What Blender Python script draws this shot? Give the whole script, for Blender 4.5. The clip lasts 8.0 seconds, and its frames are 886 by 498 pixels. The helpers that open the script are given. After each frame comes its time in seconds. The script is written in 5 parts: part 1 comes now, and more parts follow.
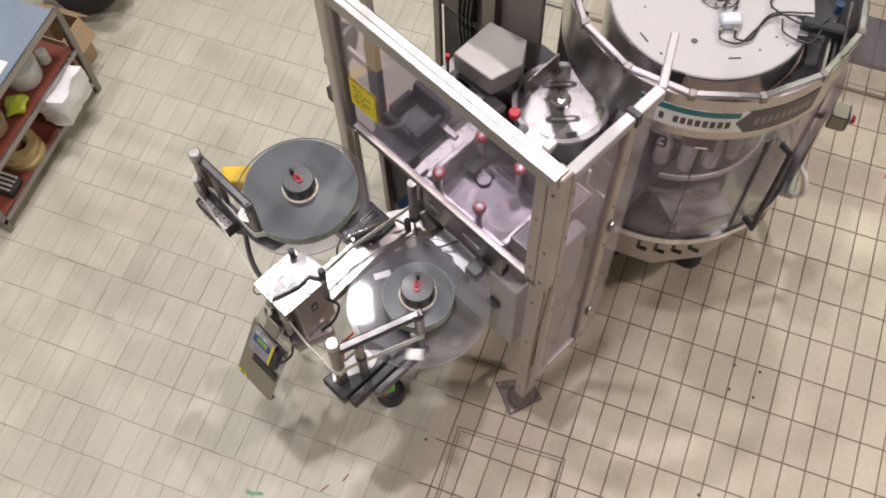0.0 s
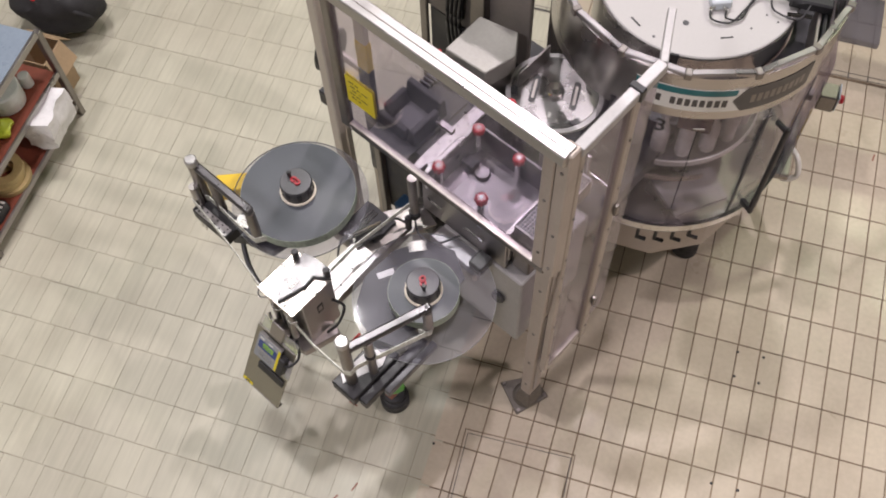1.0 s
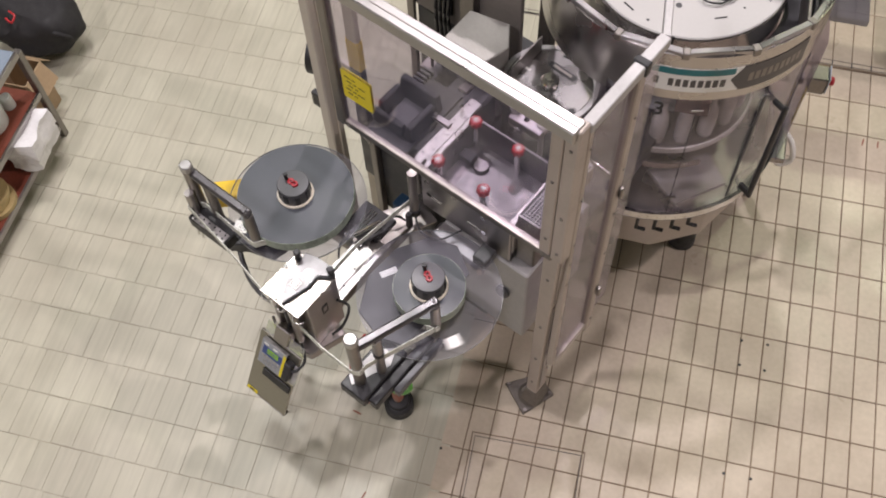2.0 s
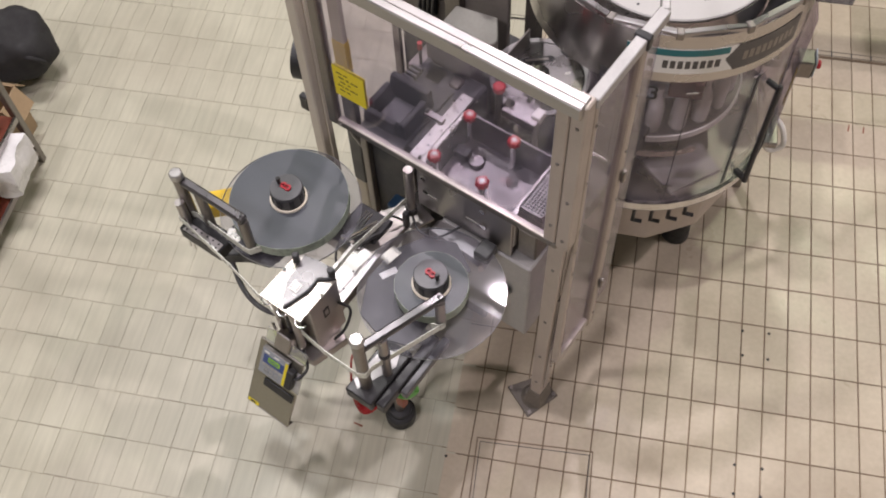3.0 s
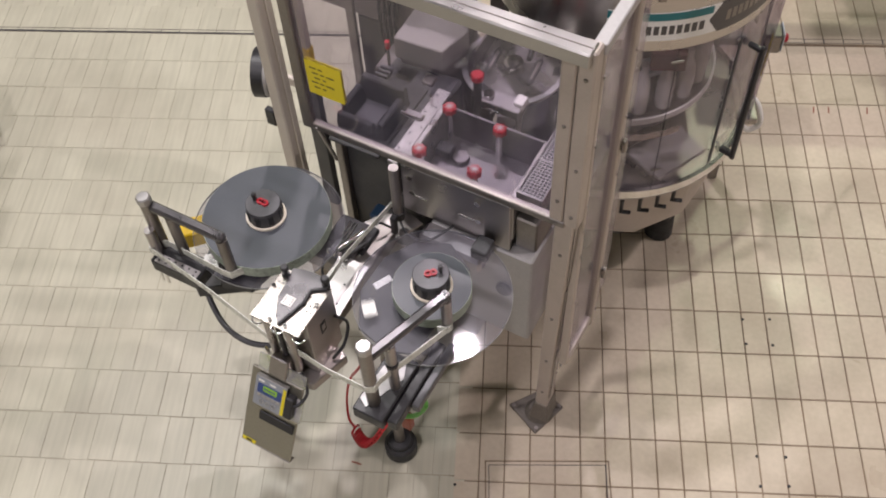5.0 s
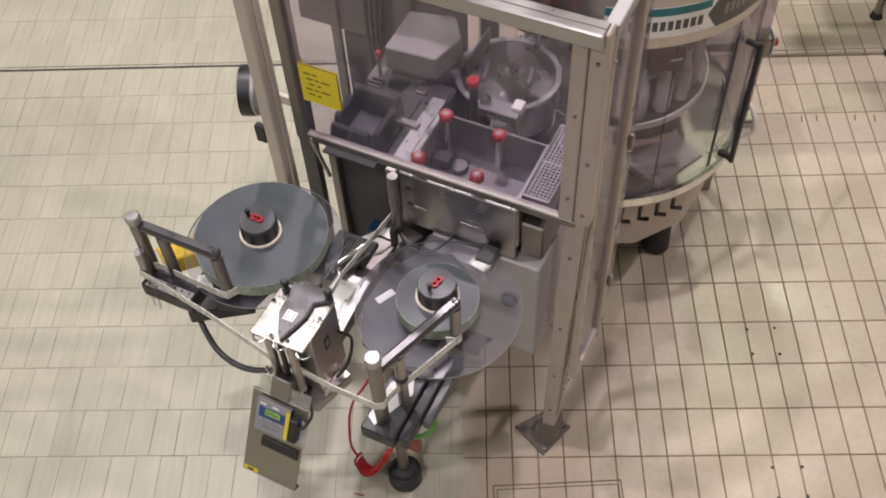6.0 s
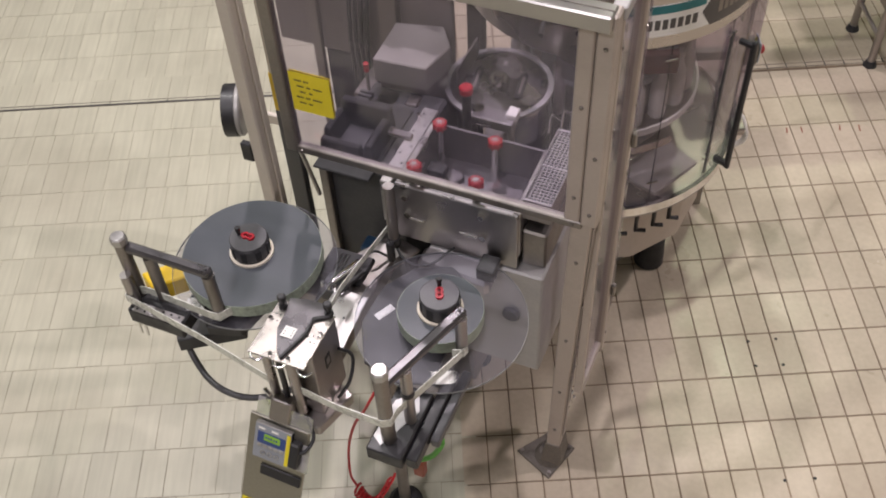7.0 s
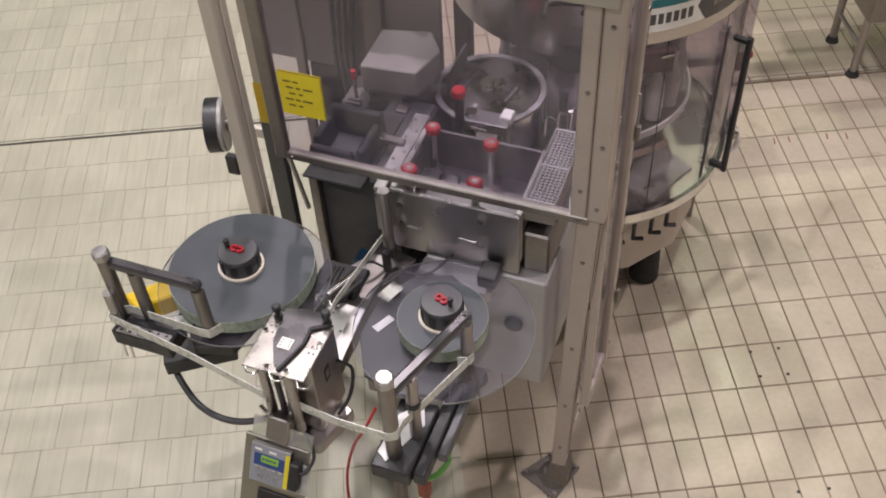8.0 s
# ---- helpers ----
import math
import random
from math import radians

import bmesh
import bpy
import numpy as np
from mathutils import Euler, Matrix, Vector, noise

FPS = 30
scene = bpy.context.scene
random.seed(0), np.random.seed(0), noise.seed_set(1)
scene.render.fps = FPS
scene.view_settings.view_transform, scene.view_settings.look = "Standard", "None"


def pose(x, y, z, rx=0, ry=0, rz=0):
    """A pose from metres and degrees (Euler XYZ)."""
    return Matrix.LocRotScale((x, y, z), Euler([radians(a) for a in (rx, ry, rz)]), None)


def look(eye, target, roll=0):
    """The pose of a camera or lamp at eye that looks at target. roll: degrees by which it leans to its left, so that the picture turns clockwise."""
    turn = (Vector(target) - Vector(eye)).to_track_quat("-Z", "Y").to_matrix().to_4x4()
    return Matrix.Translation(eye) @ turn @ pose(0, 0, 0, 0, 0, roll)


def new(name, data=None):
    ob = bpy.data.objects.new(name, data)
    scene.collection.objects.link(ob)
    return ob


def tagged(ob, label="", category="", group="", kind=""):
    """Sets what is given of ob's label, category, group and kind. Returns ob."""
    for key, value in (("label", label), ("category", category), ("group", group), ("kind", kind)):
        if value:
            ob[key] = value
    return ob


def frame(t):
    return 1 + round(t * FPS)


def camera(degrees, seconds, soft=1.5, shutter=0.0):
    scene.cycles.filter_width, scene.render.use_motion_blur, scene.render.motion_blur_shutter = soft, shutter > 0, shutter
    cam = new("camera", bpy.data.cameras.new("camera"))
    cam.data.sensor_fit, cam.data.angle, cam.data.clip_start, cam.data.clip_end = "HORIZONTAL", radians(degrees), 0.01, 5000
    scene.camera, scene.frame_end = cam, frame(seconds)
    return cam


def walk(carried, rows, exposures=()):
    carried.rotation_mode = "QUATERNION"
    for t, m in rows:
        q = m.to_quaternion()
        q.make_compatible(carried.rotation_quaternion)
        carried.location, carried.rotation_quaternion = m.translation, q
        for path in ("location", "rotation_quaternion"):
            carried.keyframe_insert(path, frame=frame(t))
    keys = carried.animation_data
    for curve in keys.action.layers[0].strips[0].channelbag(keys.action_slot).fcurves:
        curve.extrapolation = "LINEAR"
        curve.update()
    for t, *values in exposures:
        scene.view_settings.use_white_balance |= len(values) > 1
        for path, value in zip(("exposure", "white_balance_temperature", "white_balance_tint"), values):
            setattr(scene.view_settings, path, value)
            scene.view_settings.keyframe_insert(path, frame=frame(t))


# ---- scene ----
cam = camera(46.6, 8.0, soft=1.9, shutter=0.35)
PATH = [
    (0, (0.299, -1.358, 4.285), (-0.043, -0.524, 2.5), -2.3),
    (0.5, (0.269, -1.412, 4.252), (-0.062, -0.551, 2.478), -2.4),
    (1, (0.241, -1.469, 4.216), (-0.073, -0.576, 2.454), -2.7),
    (1.5, (0.209, -1.516, 4.175), (-0.09, -0.596, 2.424), -2.9),
    (3, (0.093, -1.637, 4.015), (-0.147, -0.629, 2.305), -3.2),
    (3.5, (0.053, -1.668, 3.953), (-0.163, -0.63, 2.257), -3.4),
    (4, (0.002, -1.698, 3.869), (-0.183, -0.626, 2.191), -3.5),
    (4.5, (-0.044, -1.719, 3.794), (-0.201, -0.614, 2.134), -3.6),
    (6, (-0.197, -1.774, 3.554), (-0.27, -0.55, 1.974), -3.6),
    (6.5, (-0.245, -1.785, 3.481), (-0.289, -0.523, 1.929), -3.5),
    (7, (-0.293, -1.792, 3.4), (-0.302, -0.493, 1.88), -3.5),
    (7.5, (-0.333, -1.793, 3.322), (-0.309, -0.462, 1.83), -3.5),
    (8, (-0.378, -1.793, 3.233), (-0.324, -0.427, 1.773), -3.5),
]
walk(cam, [(t, look(eye, target, roll)) for t, eye, target, roll in PATH])

# ---- light ----
world = bpy.data.worlds.new("hall_air")
world.use_nodes = True
world.node_tree.nodes["Background"].inputs[0].default_value = (0.75, 0.8, 0.78, 1)
world.node_tree.nodes["Background"].inputs[1].default_value = 0.25
scene.world = world


def hall_lamp(name, place, target, watts, sx, sy, colour):
    data = bpy.data.lights.new(name, "AREA")
    data.shape, data.size, data.size_y, data.energy, data.color = "RECTANGLE", sx, sy, watts, colour
    ob = new(name, data)
    ob.matrix_world = look(place, target)
    return ob


hall_lamp("lamp_back", (-2.65, 2.85, 9.2), (-2.0, 1.4, 0), 262, 0.45, 0.40, (0.985, 0.955, 0.93))
hall_lamp("lamp_over", (-0.6, 4.3, 9.2), (-0.2, 1.6, 0), 255, 0.24, 0.24, (1.0, 0.885, 0.95))
hall_lamp("lamp_mid", (-1.2, -0.15, 9.2), (-0.8, 0.0, 0), 215, 0.22, 0.22, (1.0, 0.90, 0.955))
hall_lamp("lamp_side", (4.9, 0.6, 9.2), (1.6, 0.0, 0), 260, 0.25, 0.25, (1.0, 0.86, 0.90))
hall_lamp("lamp_far", (3.9, 6.8, 9.2), (2.2, 3.0, 0), 160, 0.3, 0.3, (0.93, 1.0, 0.70))
# broad fill added in place of the hall's ambient light
hall_lamp("lamp_front", (-2.8, -4.9, 9.4), (-1.4, -1.2, 0), 310, 0.8, 0.8, (1.0, 0.92, 0.965))


# ---- materials ----
def material(name, colour=(0.5, 0.5, 0.5), rough=0.5, metal=0.0, vary=0.15, scale=12.0, fine=180.0, bump=0.0, stretch=None, dirt=None, dirt_amount=0.0,
             per_piece=0.0, rough_vary=0.15, coat=0.0, laid=False):
    m = bpy.data.materials.new(name)
    m.use_nodes = True
    nt = m.node_tree
    n, l = nt.nodes, nt.links
    p = n["Principled BSDF"]
    p.inputs["Metallic"].default_value = metal
    p.inputs["Coat Weight"].default_value = coat
    tc = n.new("ShaderNodeTexCoord")
    mp = n.new("ShaderNodeMapping")
    where = n.new("ShaderNodeNewGeometry").outputs["Position"] if laid else tc.outputs["Object"]
    l.new(where, mp.inputs[0])
    if stretch:
        mp.inputs["Scale"].default_value = stretch
    big = n.new("ShaderNodeTexNoise")
    big.inputs["Scale"].default_value, big.inputs["Detail"].default_value = scale, 5
    small = n.new("ShaderNodeTexNoise")
    small.inputs["Scale"].default_value, small.inputs["Detail"].default_value = fine, 3
    l.new(where, big.inputs[0])
    l.new(mp.outputs[0], small.inputs[0])
    add = n.new("ShaderNodeMath")
    add.operation = "ADD"
    l.new(big.outputs[0], add.inputs[0])
    l.new(small.outputs[0], add.inputs[1])
    rng = n.new("ShaderNodeMapRange")
    rng.inputs[1].default_value, rng.inputs[2].default_value = 0.6, 1.4
    rng.inputs[3].default_value, rng.inputs[4].default_value = 1 - vary, 1 + vary
    l.new(add.outputs[0], rng.inputs[0])
    tone = n.new("ShaderNodeVectorMath")
    tone.operation = "SCALE"
    tone.inputs[0].default_value = colour
    l.new(rng.outputs[0], tone.inputs["Scale"])
    out = tone.outputs[0]
    if per_piece:
        info = n.new("ShaderNodeObjectInfo")
        geo = n.new("ShaderNodeNewGeometry")
        mix = n.new("ShaderNodeMath")
        mix.operation = "ADD"
        l.new(info.outputs["Random"], mix.inputs[0])
        l.new(geo.outputs["Random Per Island"], mix.inputs[1])
        fr = n.new("ShaderNodeMath")
        fr.operation = "FRACT"
        l.new(mix.outputs[0], fr.inputs[0])
        pr = n.new("ShaderNodeMapRange")
        pr.inputs[3].default_value, pr.inputs[4].default_value = 1 - per_piece, 1 + per_piece
        l.new(fr.outputs[0], pr.inputs[0])
        t2 = n.new("ShaderNodeVectorMath")
        t2.operation = "SCALE"
        l.new(out, t2.inputs[0])
        l.new(pr.outputs[0], t2.inputs["Scale"])
        out = t2.outputs[0]
    if dirt:
        dn = n.new("ShaderNodeTexNoise")
        dn.inputs["Scale"].default_value, dn.inputs["Detail"].default_value, dn.inputs["Roughness"].default_value = scale * 0.35, 8, 0.7
        l.new(where, dn.inputs[0])
        dr = n.new("ShaderNodeMapRange")
        dr.inputs[1].default_value, dr.inputs[2].default_value, dr.inputs[4].default_value = 0.48, 0.72, dirt_amount
        l.new(dn.outputs[0], dr.inputs[0])
        mx = n.new("ShaderNodeMix")
        mx.data_type = "RGBA"
        mx.inputs[7].default_value = (*dirt, 1)
        l.new(dr.outputs[0], mx.inputs[0])
        l.new(out, mx.inputs[6])
        out = mx.outputs[2]
    l.new(out, p.inputs["Base Color"])
    rr = n.new("ShaderNodeMapRange")
    rr.inputs[1].default_value, rr.inputs[2].default_value = 0.3, 0.7
    rr.inputs[3].default_value, rr.inputs[4].default_value = max(0.02, rough * (1 - rough_vary * 2)), min(1, rough * (1 + rough_vary * 2))
    l.new(big.outputs[0], rr.inputs[0])
    l.new(rr.outputs[0], p.inputs["Roughness"])
    if bump:
        b = n.new("ShaderNodeBump")
        b.inputs["Strength"].default_value, b.inputs["Distance"].default_value = bump, 0.002
        l.new(add.outputs[0], b.inputs["Height"])
        l.new(b.outputs[0], p.inputs["Normal"])
    return m


def clear_sheet(name, tint=(0.93, 0.93, 0.93), gloss=0.06, haze=0.0, mirror=0.04, scuff=0.0):
    """Clear plastic: light passes, the surface mirrors by Fresnel, scuffs scatter a little."""
    m = bpy.data.materials.new(name)
    m.use_nodes = True
    nt = m.node_tree
    n, l = nt.nodes, nt.links
    n.remove(n["Principled BSDF"])
    out = n["Material Output"]
    tr = n.new("ShaderNodeBsdfTransparent")
    tr.inputs[0].default_value = (*tint, 1)
    gl = n.new("ShaderNodeBsdfGlossy")
    gl.inputs["Roughness"].default_value = gloss
    lw = n.new("ShaderNodeLayerWeight")
    pw = n.new("ShaderNodeMath")
    pw.operation, pw.inputs[1].default_value = "POWER", 4.0
    l.new(lw.outputs["Facing"], pw.inputs[0])
    fr = n.new("ShaderNodeMapRange")
    fr.inputs[3].default_value, fr.inputs[4].default_value = mirror, 0.7
    l.new(pw.outputs[0], fr.inputs[0])
    mix = n.new("ShaderNodeMixShader")
    l.new(fr.outputs[0], mix.inputs[0])
    l.new(tr.outputs[0], mix.inputs[1])
    l.new(gl.outputs[0], mix.inputs[2])
    df = n.new("ShaderNodeBsdfDiffuse")
    df.inputs[0].default_value = (0.66, 0.62, 0.72, 1)
    tc = n.new("ShaderNodeTexCoord")
    no = n.new("ShaderNodeTexNoise")
    no.inputs["Scale"].default_value, no.inputs["Detail"].default_value = 6, 8
    l.new(tc.outputs["Object"], no.inputs[0])
    rg = n.new("ShaderNodeMapRange")
    rg.inputs[1].default_value, rg.inputs[2].default_value, rg.inputs[3].default_value, rg.inputs[4].default_value = 0.35, 0.75, haze * 0.5, haze * 1.6
    l.new(no.outputs[0], rg.inputs[0])
    mix2 = n.new("ShaderNodeMixShader")
    l.new(rg.outputs[0], mix2.inputs[0])
    l.new(mix.outputs[0], mix2.inputs[1])
    l.new(df.outputs[0], mix2.inputs[2])
    last = mix2
    if scuff:
        wide = n.new("ShaderNodeBsdfGlossy")
        wide.inputs["Roughness"].default_value = 0.38
        last = n.new("ShaderNodeMixShader")
        last.inputs[0].default_value = scuff
        l.new(mix2.outputs[0], last.inputs[1])
        l.new(wide.outputs[0], last.inputs[2])
    l.new(last.outputs[0], out.inputs[0])
    return m


STEEL = material("brushed_steel", (0.37, 0.345, 0.335), 0.37, 1.0, 0.08, 5, 60, 0.03, (1, 1, 14), (0.28, 0.25, 0.225), 0.4)
STEEL_H = material("brushed_steel_flat", (0.40, 0.385, 0.39), 0.34, 1.0, 0.08, 6, 50, 0.03, (14, 1, 1), (0.33, 0.31, 0.29), 0.4)
STEEL_ROUND = material("rolled_steel", (0.50, 0.475, 0.455), 0.27, 1.0, 0.07, 3, 40, 0.02, (1, 1, 20))
TRAY = material("tray_steel", (0.21, 0.20, 0.205), 0.45, 1.0, 0.1, 8, 80, 0.03)
WORN = material("worn_foot_steel", (0.20, 0.18, 0.16), 0.6, 0.6, 0.25, 18, 120, 0.1)
ARM = material("dark_grey_arm", (0.12, 0.115, 0.12), 0.3, 0.9, 0.1, 12, 120)
STEEL_DULL = material("dull_steel", (0.27, 0.25, 0.235), 0.42, 1.0, 0.12, 7, 90, 0.05, None, (0.17, 0.15, 0.135), 0.5)
# post steel, its beige standing in for the reflected floor
POST = material("post_floor_reflection", (0.60, 0.55, 0.48), 0.6, 0.25, 0.08, 4, 60, 0.02, (1, 1, 10), (0.36, 0.32, 0.28), 0.3)
LID = material("satin_lid", (0.36, 0.35, 0.325), 0.45, 0.6, 0.08, 10, 90, 0.02)
SATIN_PALE = material("satin_pale_plate", (0.44, 0.43, 0.43), 0.55, 0.55, 0.08, 10, 90, 0.02)
SPLICE_TOP = material("splice_plate_steel", (0.40, 0.375, 0.345), 0.3, 0.9, 0.05, 14, 120)
DRUM_TOP = material("brushed_drum_lid", (0.30, 0.29, 0.29), 0.3, 1.0, 0.08, 9, 90, 0.02)
GUARD_STEEL = material("guard_post_steel", (0.46, 0.405, 0.365), 0.5, 0.4, 0.1, 5, 60, 0.03, (1, 1, 12), (0.25, 0.215, 0.185), 0.45)
CABINET_GREY = material("cabinet_grey", (0.20, 0.18, 0.165), 0.5, 0.1, 0.1, 4, 60)
GREY_COVER = material("grey_cover", (0.30, 0.29, 0.28), 0.4, 0.1, 0.08, 10, 90)
CHROME = material("chrome", (0.78, 0.77, 0.76), 0.12, 1.0, 0.05, 8, 60)
ALU = material("aluminium_profile", (0.42, 0.405, 0.395), 0.36, 1.0, 0.06, 6, 80, 0.02, (1, 16, 16))
WHITE_PLATE = material("bead_blasted_plate", (0.44, 0.43, 0.42), 0.36, 0.85, 0.06, 14, 120)
DARK_ANOD = material("dark_anodised", (0.085, 0.085, 0.09), 0.42, 0.35, 0.12, 14, 160)
BLACK = material("black_plastic", (0.018, 0.018, 0.02), 0.45, 0, 0.2, 20, 200)
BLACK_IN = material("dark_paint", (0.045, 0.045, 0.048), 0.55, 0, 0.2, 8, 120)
RUBBER = material("black_rubber", (0.02, 0.02, 0.022), 0.6, 0, 0.25, 25, 200, 0.05)
REEL = material("wound_film_side", (0.058, 0.066, 0.078), 0.42, 0, 0.12, 5, 260, 0.04)
REEL_EDGE = material("printed_film_edge", (0.30, 0.35, 0.28), 0.4, 0, 0.5, 30, 90)
CORE = material("core_card", (0.72, 0.66, 0.55), 0.8, 0, 0.1)
FILM = material("label_web", (0.62, 0.63, 0.57), 0.3, 0, 0.35, 40, 160)
RED = material("red_plastic", (0.42, 0.010, 0.024), 0.4, 0, 0.12, 30, 200)
RED_SOFT = material("red_hose", (0.45, 0.018, 0.025), 0.4, 0, 0.15, 30, 200)
GREEN_H = material("green_hose", (0.10, 0.42, 0.05), 0.4, 0, 0.15)
SENSOR_RED = material("dark_red_housing", (0.06, 0.015, 0.014), 0.5, 0, 0.2)
GREEN_MARK = material("faded_green_paint", (0.16, 0.36, 0.20), 0.7, 0, 0.3, 30, 120)
BLUE = material("blue_plastic", (0.02, 0.055, 0.11), 0.4, 0, 0.15)
YELLOW = material("yellow_paint", (0.70, 0.47, 0.01), 0.45, 0, 0.1)
YELLOW_LABEL = material("yellow_label", (0.75, 0.62, 0.02), 0.5, 0, 0.06)
INK = material("label_ink", (0.16, 0.13, 0.02), 0.6, 0, 0.1)
WHITE = material("white_paint", (0.78, 0.77, 0.74), 0.45, 0, 0.05, 6, 120)
WHITE_TOP = material("white_drum_top", (0.45, 0.44, 0.43), 0.45, 0, 0.03, 4, 90, 0, None, (0.42, 0.41, 0.40), 0.3)
BOTTLE = material("white_bottle", (0.58, 0.57, 0.56), 0.3, 0, 0.05)
GREY_BOX = material("light_grey_box", (0.55, 0.60, 0.64), 0.45, 0, 0.06)
TEAL = material("teal_print", (0.01, 0.15, 0.17), 0.4, 0, 0.05)
DARK_PRINT = material("dark_grey_print", (0.07, 0.065, 0.065), 0.4, 0, 0.05)
LCD = material("green_display", (0.24, 0.46, 0.05), 0.25, 0, 0.05)
PANEL_BLUE = material("panel_blue", (0.03, 0.06, 0.20), 0.35, 0, 0.05)
PANEL_GREY = material("panel_grey", (0.30, 0.32, 0.36), 0.35, 0.2, 0.05)
TILE = material("floor_tile", (0.487, 0.424, 0.328), 0.36, 0, 0.10, 3.6, 45, 0.03, None, (0.33, 0.265, 0.195), 0.62, 0.06, laid=True)
TILE_OLD = material("floor_tile_pale", (0.465, 0.45, 0.355), 0.4, 0, 0.13, 3.0, 48, 0.05, (1, 0.07, 1), (0.36, 0.325, 0.255), 0.5, 0.045, laid=True)
GROUT = material("grout_dark", (0.135, 0.095, 0.062), 0.85, 0, 0.4, 5, 60, 0, None, (0.29, 0.225, 0.16), 0.85)
GROUT_OLD = material("grout_pale", (0.33, 0.305, 0.24), 0.85, 0, 0.3, 5, 60, 0, None, (0.15, 0.13, 0.095), 0.95)
LIME_CLEAR = clear_sheet("lime_clear", (0.78, 0.85, 0.55), 0.15, 0.35)
SATIN = material("satin_plate", (0.34, 0.325, 0.275), 0.4, 0.9, 0.08, 12, 120)
CARD = material("cardboard", (0.38, 0.27, 0.16), 0.8, 0, 0.12, 6, 80)
TARP = material("grey_laminate", (0.22, 0.27, 0.33), 0.35, 0, 0.1, 5, 80)
RED_SHELF = material("red_brown_shelf", (0.22, 0.055, 0.03), 0.6, 0, 0.2, 6, 80)
BAG = material("white_plastic_bag", (0.75, 0.74, 0.74), 0.3, 0, 0.06, 20, 60, 0.1)
WOOD = material("pale_wood", (0.50, 0.38, 0.18), 0.55, 0, 0.12, 8, 60, 0, (1, 1, 10))
CLOTH = material("black_cloth", (0.02, 0.019, 0.02), 0.9, 0, 0.3, 15, 150, 0.1)
CLEAR_TUB = material("milky_plastic", (0.62, 0.64, 0.60), 0.25, 0, 0.08)
LIME = material("lime_plastic", (0.52, 0.60, 0.04), 0.4, 0, 0.08)
WALL = material("painted_wall", (0.50, 0.50, 0.46), 0.8, 0, 0.06, 2, 30)
PANE = clear_sheet("clear_polycarbonate", (0.83, 0.795, 0.85), 0.05, 0.042)
SHIELD = clear_sheet("curved_acrylic", (0.83, 0.80, 0.82), 0.06, 0.045)
DISC = clear_sheet("clear_disc", (0.86, 0.86, 0.90), 0.045, 0.02, 0.010, 0.009)
DISC_EDGE = material("disc_edge", (0.20, 0.21, 0.22), 0.35, 0, 0.1)
SMOKE = clear_sheet("smoked_disc", (0.45, 0.46, 0.50), 0.12, 0.06)


# ---- mesh helpers ----
def box(bm, lo, hi, bev=0.0, m=None):
    x0, y0, z0 = lo
    x1, y1, z1 = hi
    v = [bm.verts.new(p) for p in ((x0, y0, z0), (x1, y0, z0), (x1, y1, z0), (x0, y1, z0), (x0, y0, z1), (x1, y0, z1), (x1, y1, z1), (x0, y1, z1))]
    f = [bm.faces.new([v[i] for i in q]) for q in ((3, 2, 1, 0), (4, 5, 6, 7), (0, 1, 5, 4), (1, 2, 6, 5), (2, 3, 7, 6), (3, 0, 4, 7))]
    if bev:
        r = bmesh.ops.bevel(bm, geom=list({e for q in f for e in q.edges}), offset=bev, segments=1, profile=0.5, affect="EDGES")
        v = list({w for q in r["faces"] for w in q.verts} | {w for w in v if w.is_valid})
    if m is not None:
        bmesh.ops.transform(bm, matrix=m, verts=v)
    return bm


def cyl(bm, p0, p1, r, seg=20, r2=None, bev=0.0):
    p0, p1 = Vector(p0), Vector(p1)
    d = p1 - p0
    q = d.to_track_quat("Z", "Y").to_matrix().to_4x4()
    res = bmesh.ops.create_cone(bm, cap_ends=True, segments=seg, radius1=r, radius2=r if r2 is None else r2, depth=d.length,
                                matrix=Matrix.Translation((p0 + p1) / 2) @ q)
    if bev:
        faces = {f for v in res["verts"] for f in v.link_faces if len(f.verts) > 4}
        bmesh.ops.bevel(bm, geom=list({e for f in faces for e in f.edges}), offset=bev, segments=1, profile=0.5, affect="EDGES")
    return bm


def prism(bm, pts, z0, z1, bev=0.0):
    lo = [bm.verts.new((x, y, z0)) for x, y in pts]
    hi = [bm.verts.new((x, y, z1)) for x, y in pts]
    k = len(pts)
    f = [bm.faces.new(hi), bm.faces.new(lo[::-1])] + [bm.faces.new((lo[i], lo[(i + 1) % k], hi[(i + 1) % k], hi[i])) for i in range(k)]
    bmesh.ops.recalc_face_normals(bm, faces=f)
    if bev:
        bmesh.ops.bevel(bm, geom=list({e for q in f for e in q.edges}), offset=bev, segments=1, profile=0.5, affect="EDGES")
    return bm


def loft(bm, lower, z0, upper, z1, bev=0.0):
    """A straight bar between two outlines in plan, which may lean or taper."""
    lo = [bm.verts.new((x, y, z0)) for x, y in lower]
    hi = [bm.verts.new((x, y, z1)) for x, y in upper]
    k = len(lo)
    f = [bm.faces.new(hi), bm.faces.new(lo[::-1])] + [bm.faces.new((lo[i], lo[(i + 1) % k], hi[(i + 1) % k], hi[i])) for i in range(k)]
    bmesh.ops.recalc_face_normals(bm, faces=f)
    if bev:
        bmesh.ops.bevel(bm, geom=list({e for q in f for e in q.edges}), offset=bev, segments=1, profile=0.5, affect="EDGES")
    return bm


def rect(u0, u1, v0, v1):
    return [(u0, v0), (u1, v0), (u1, v1), (u0, v1)]


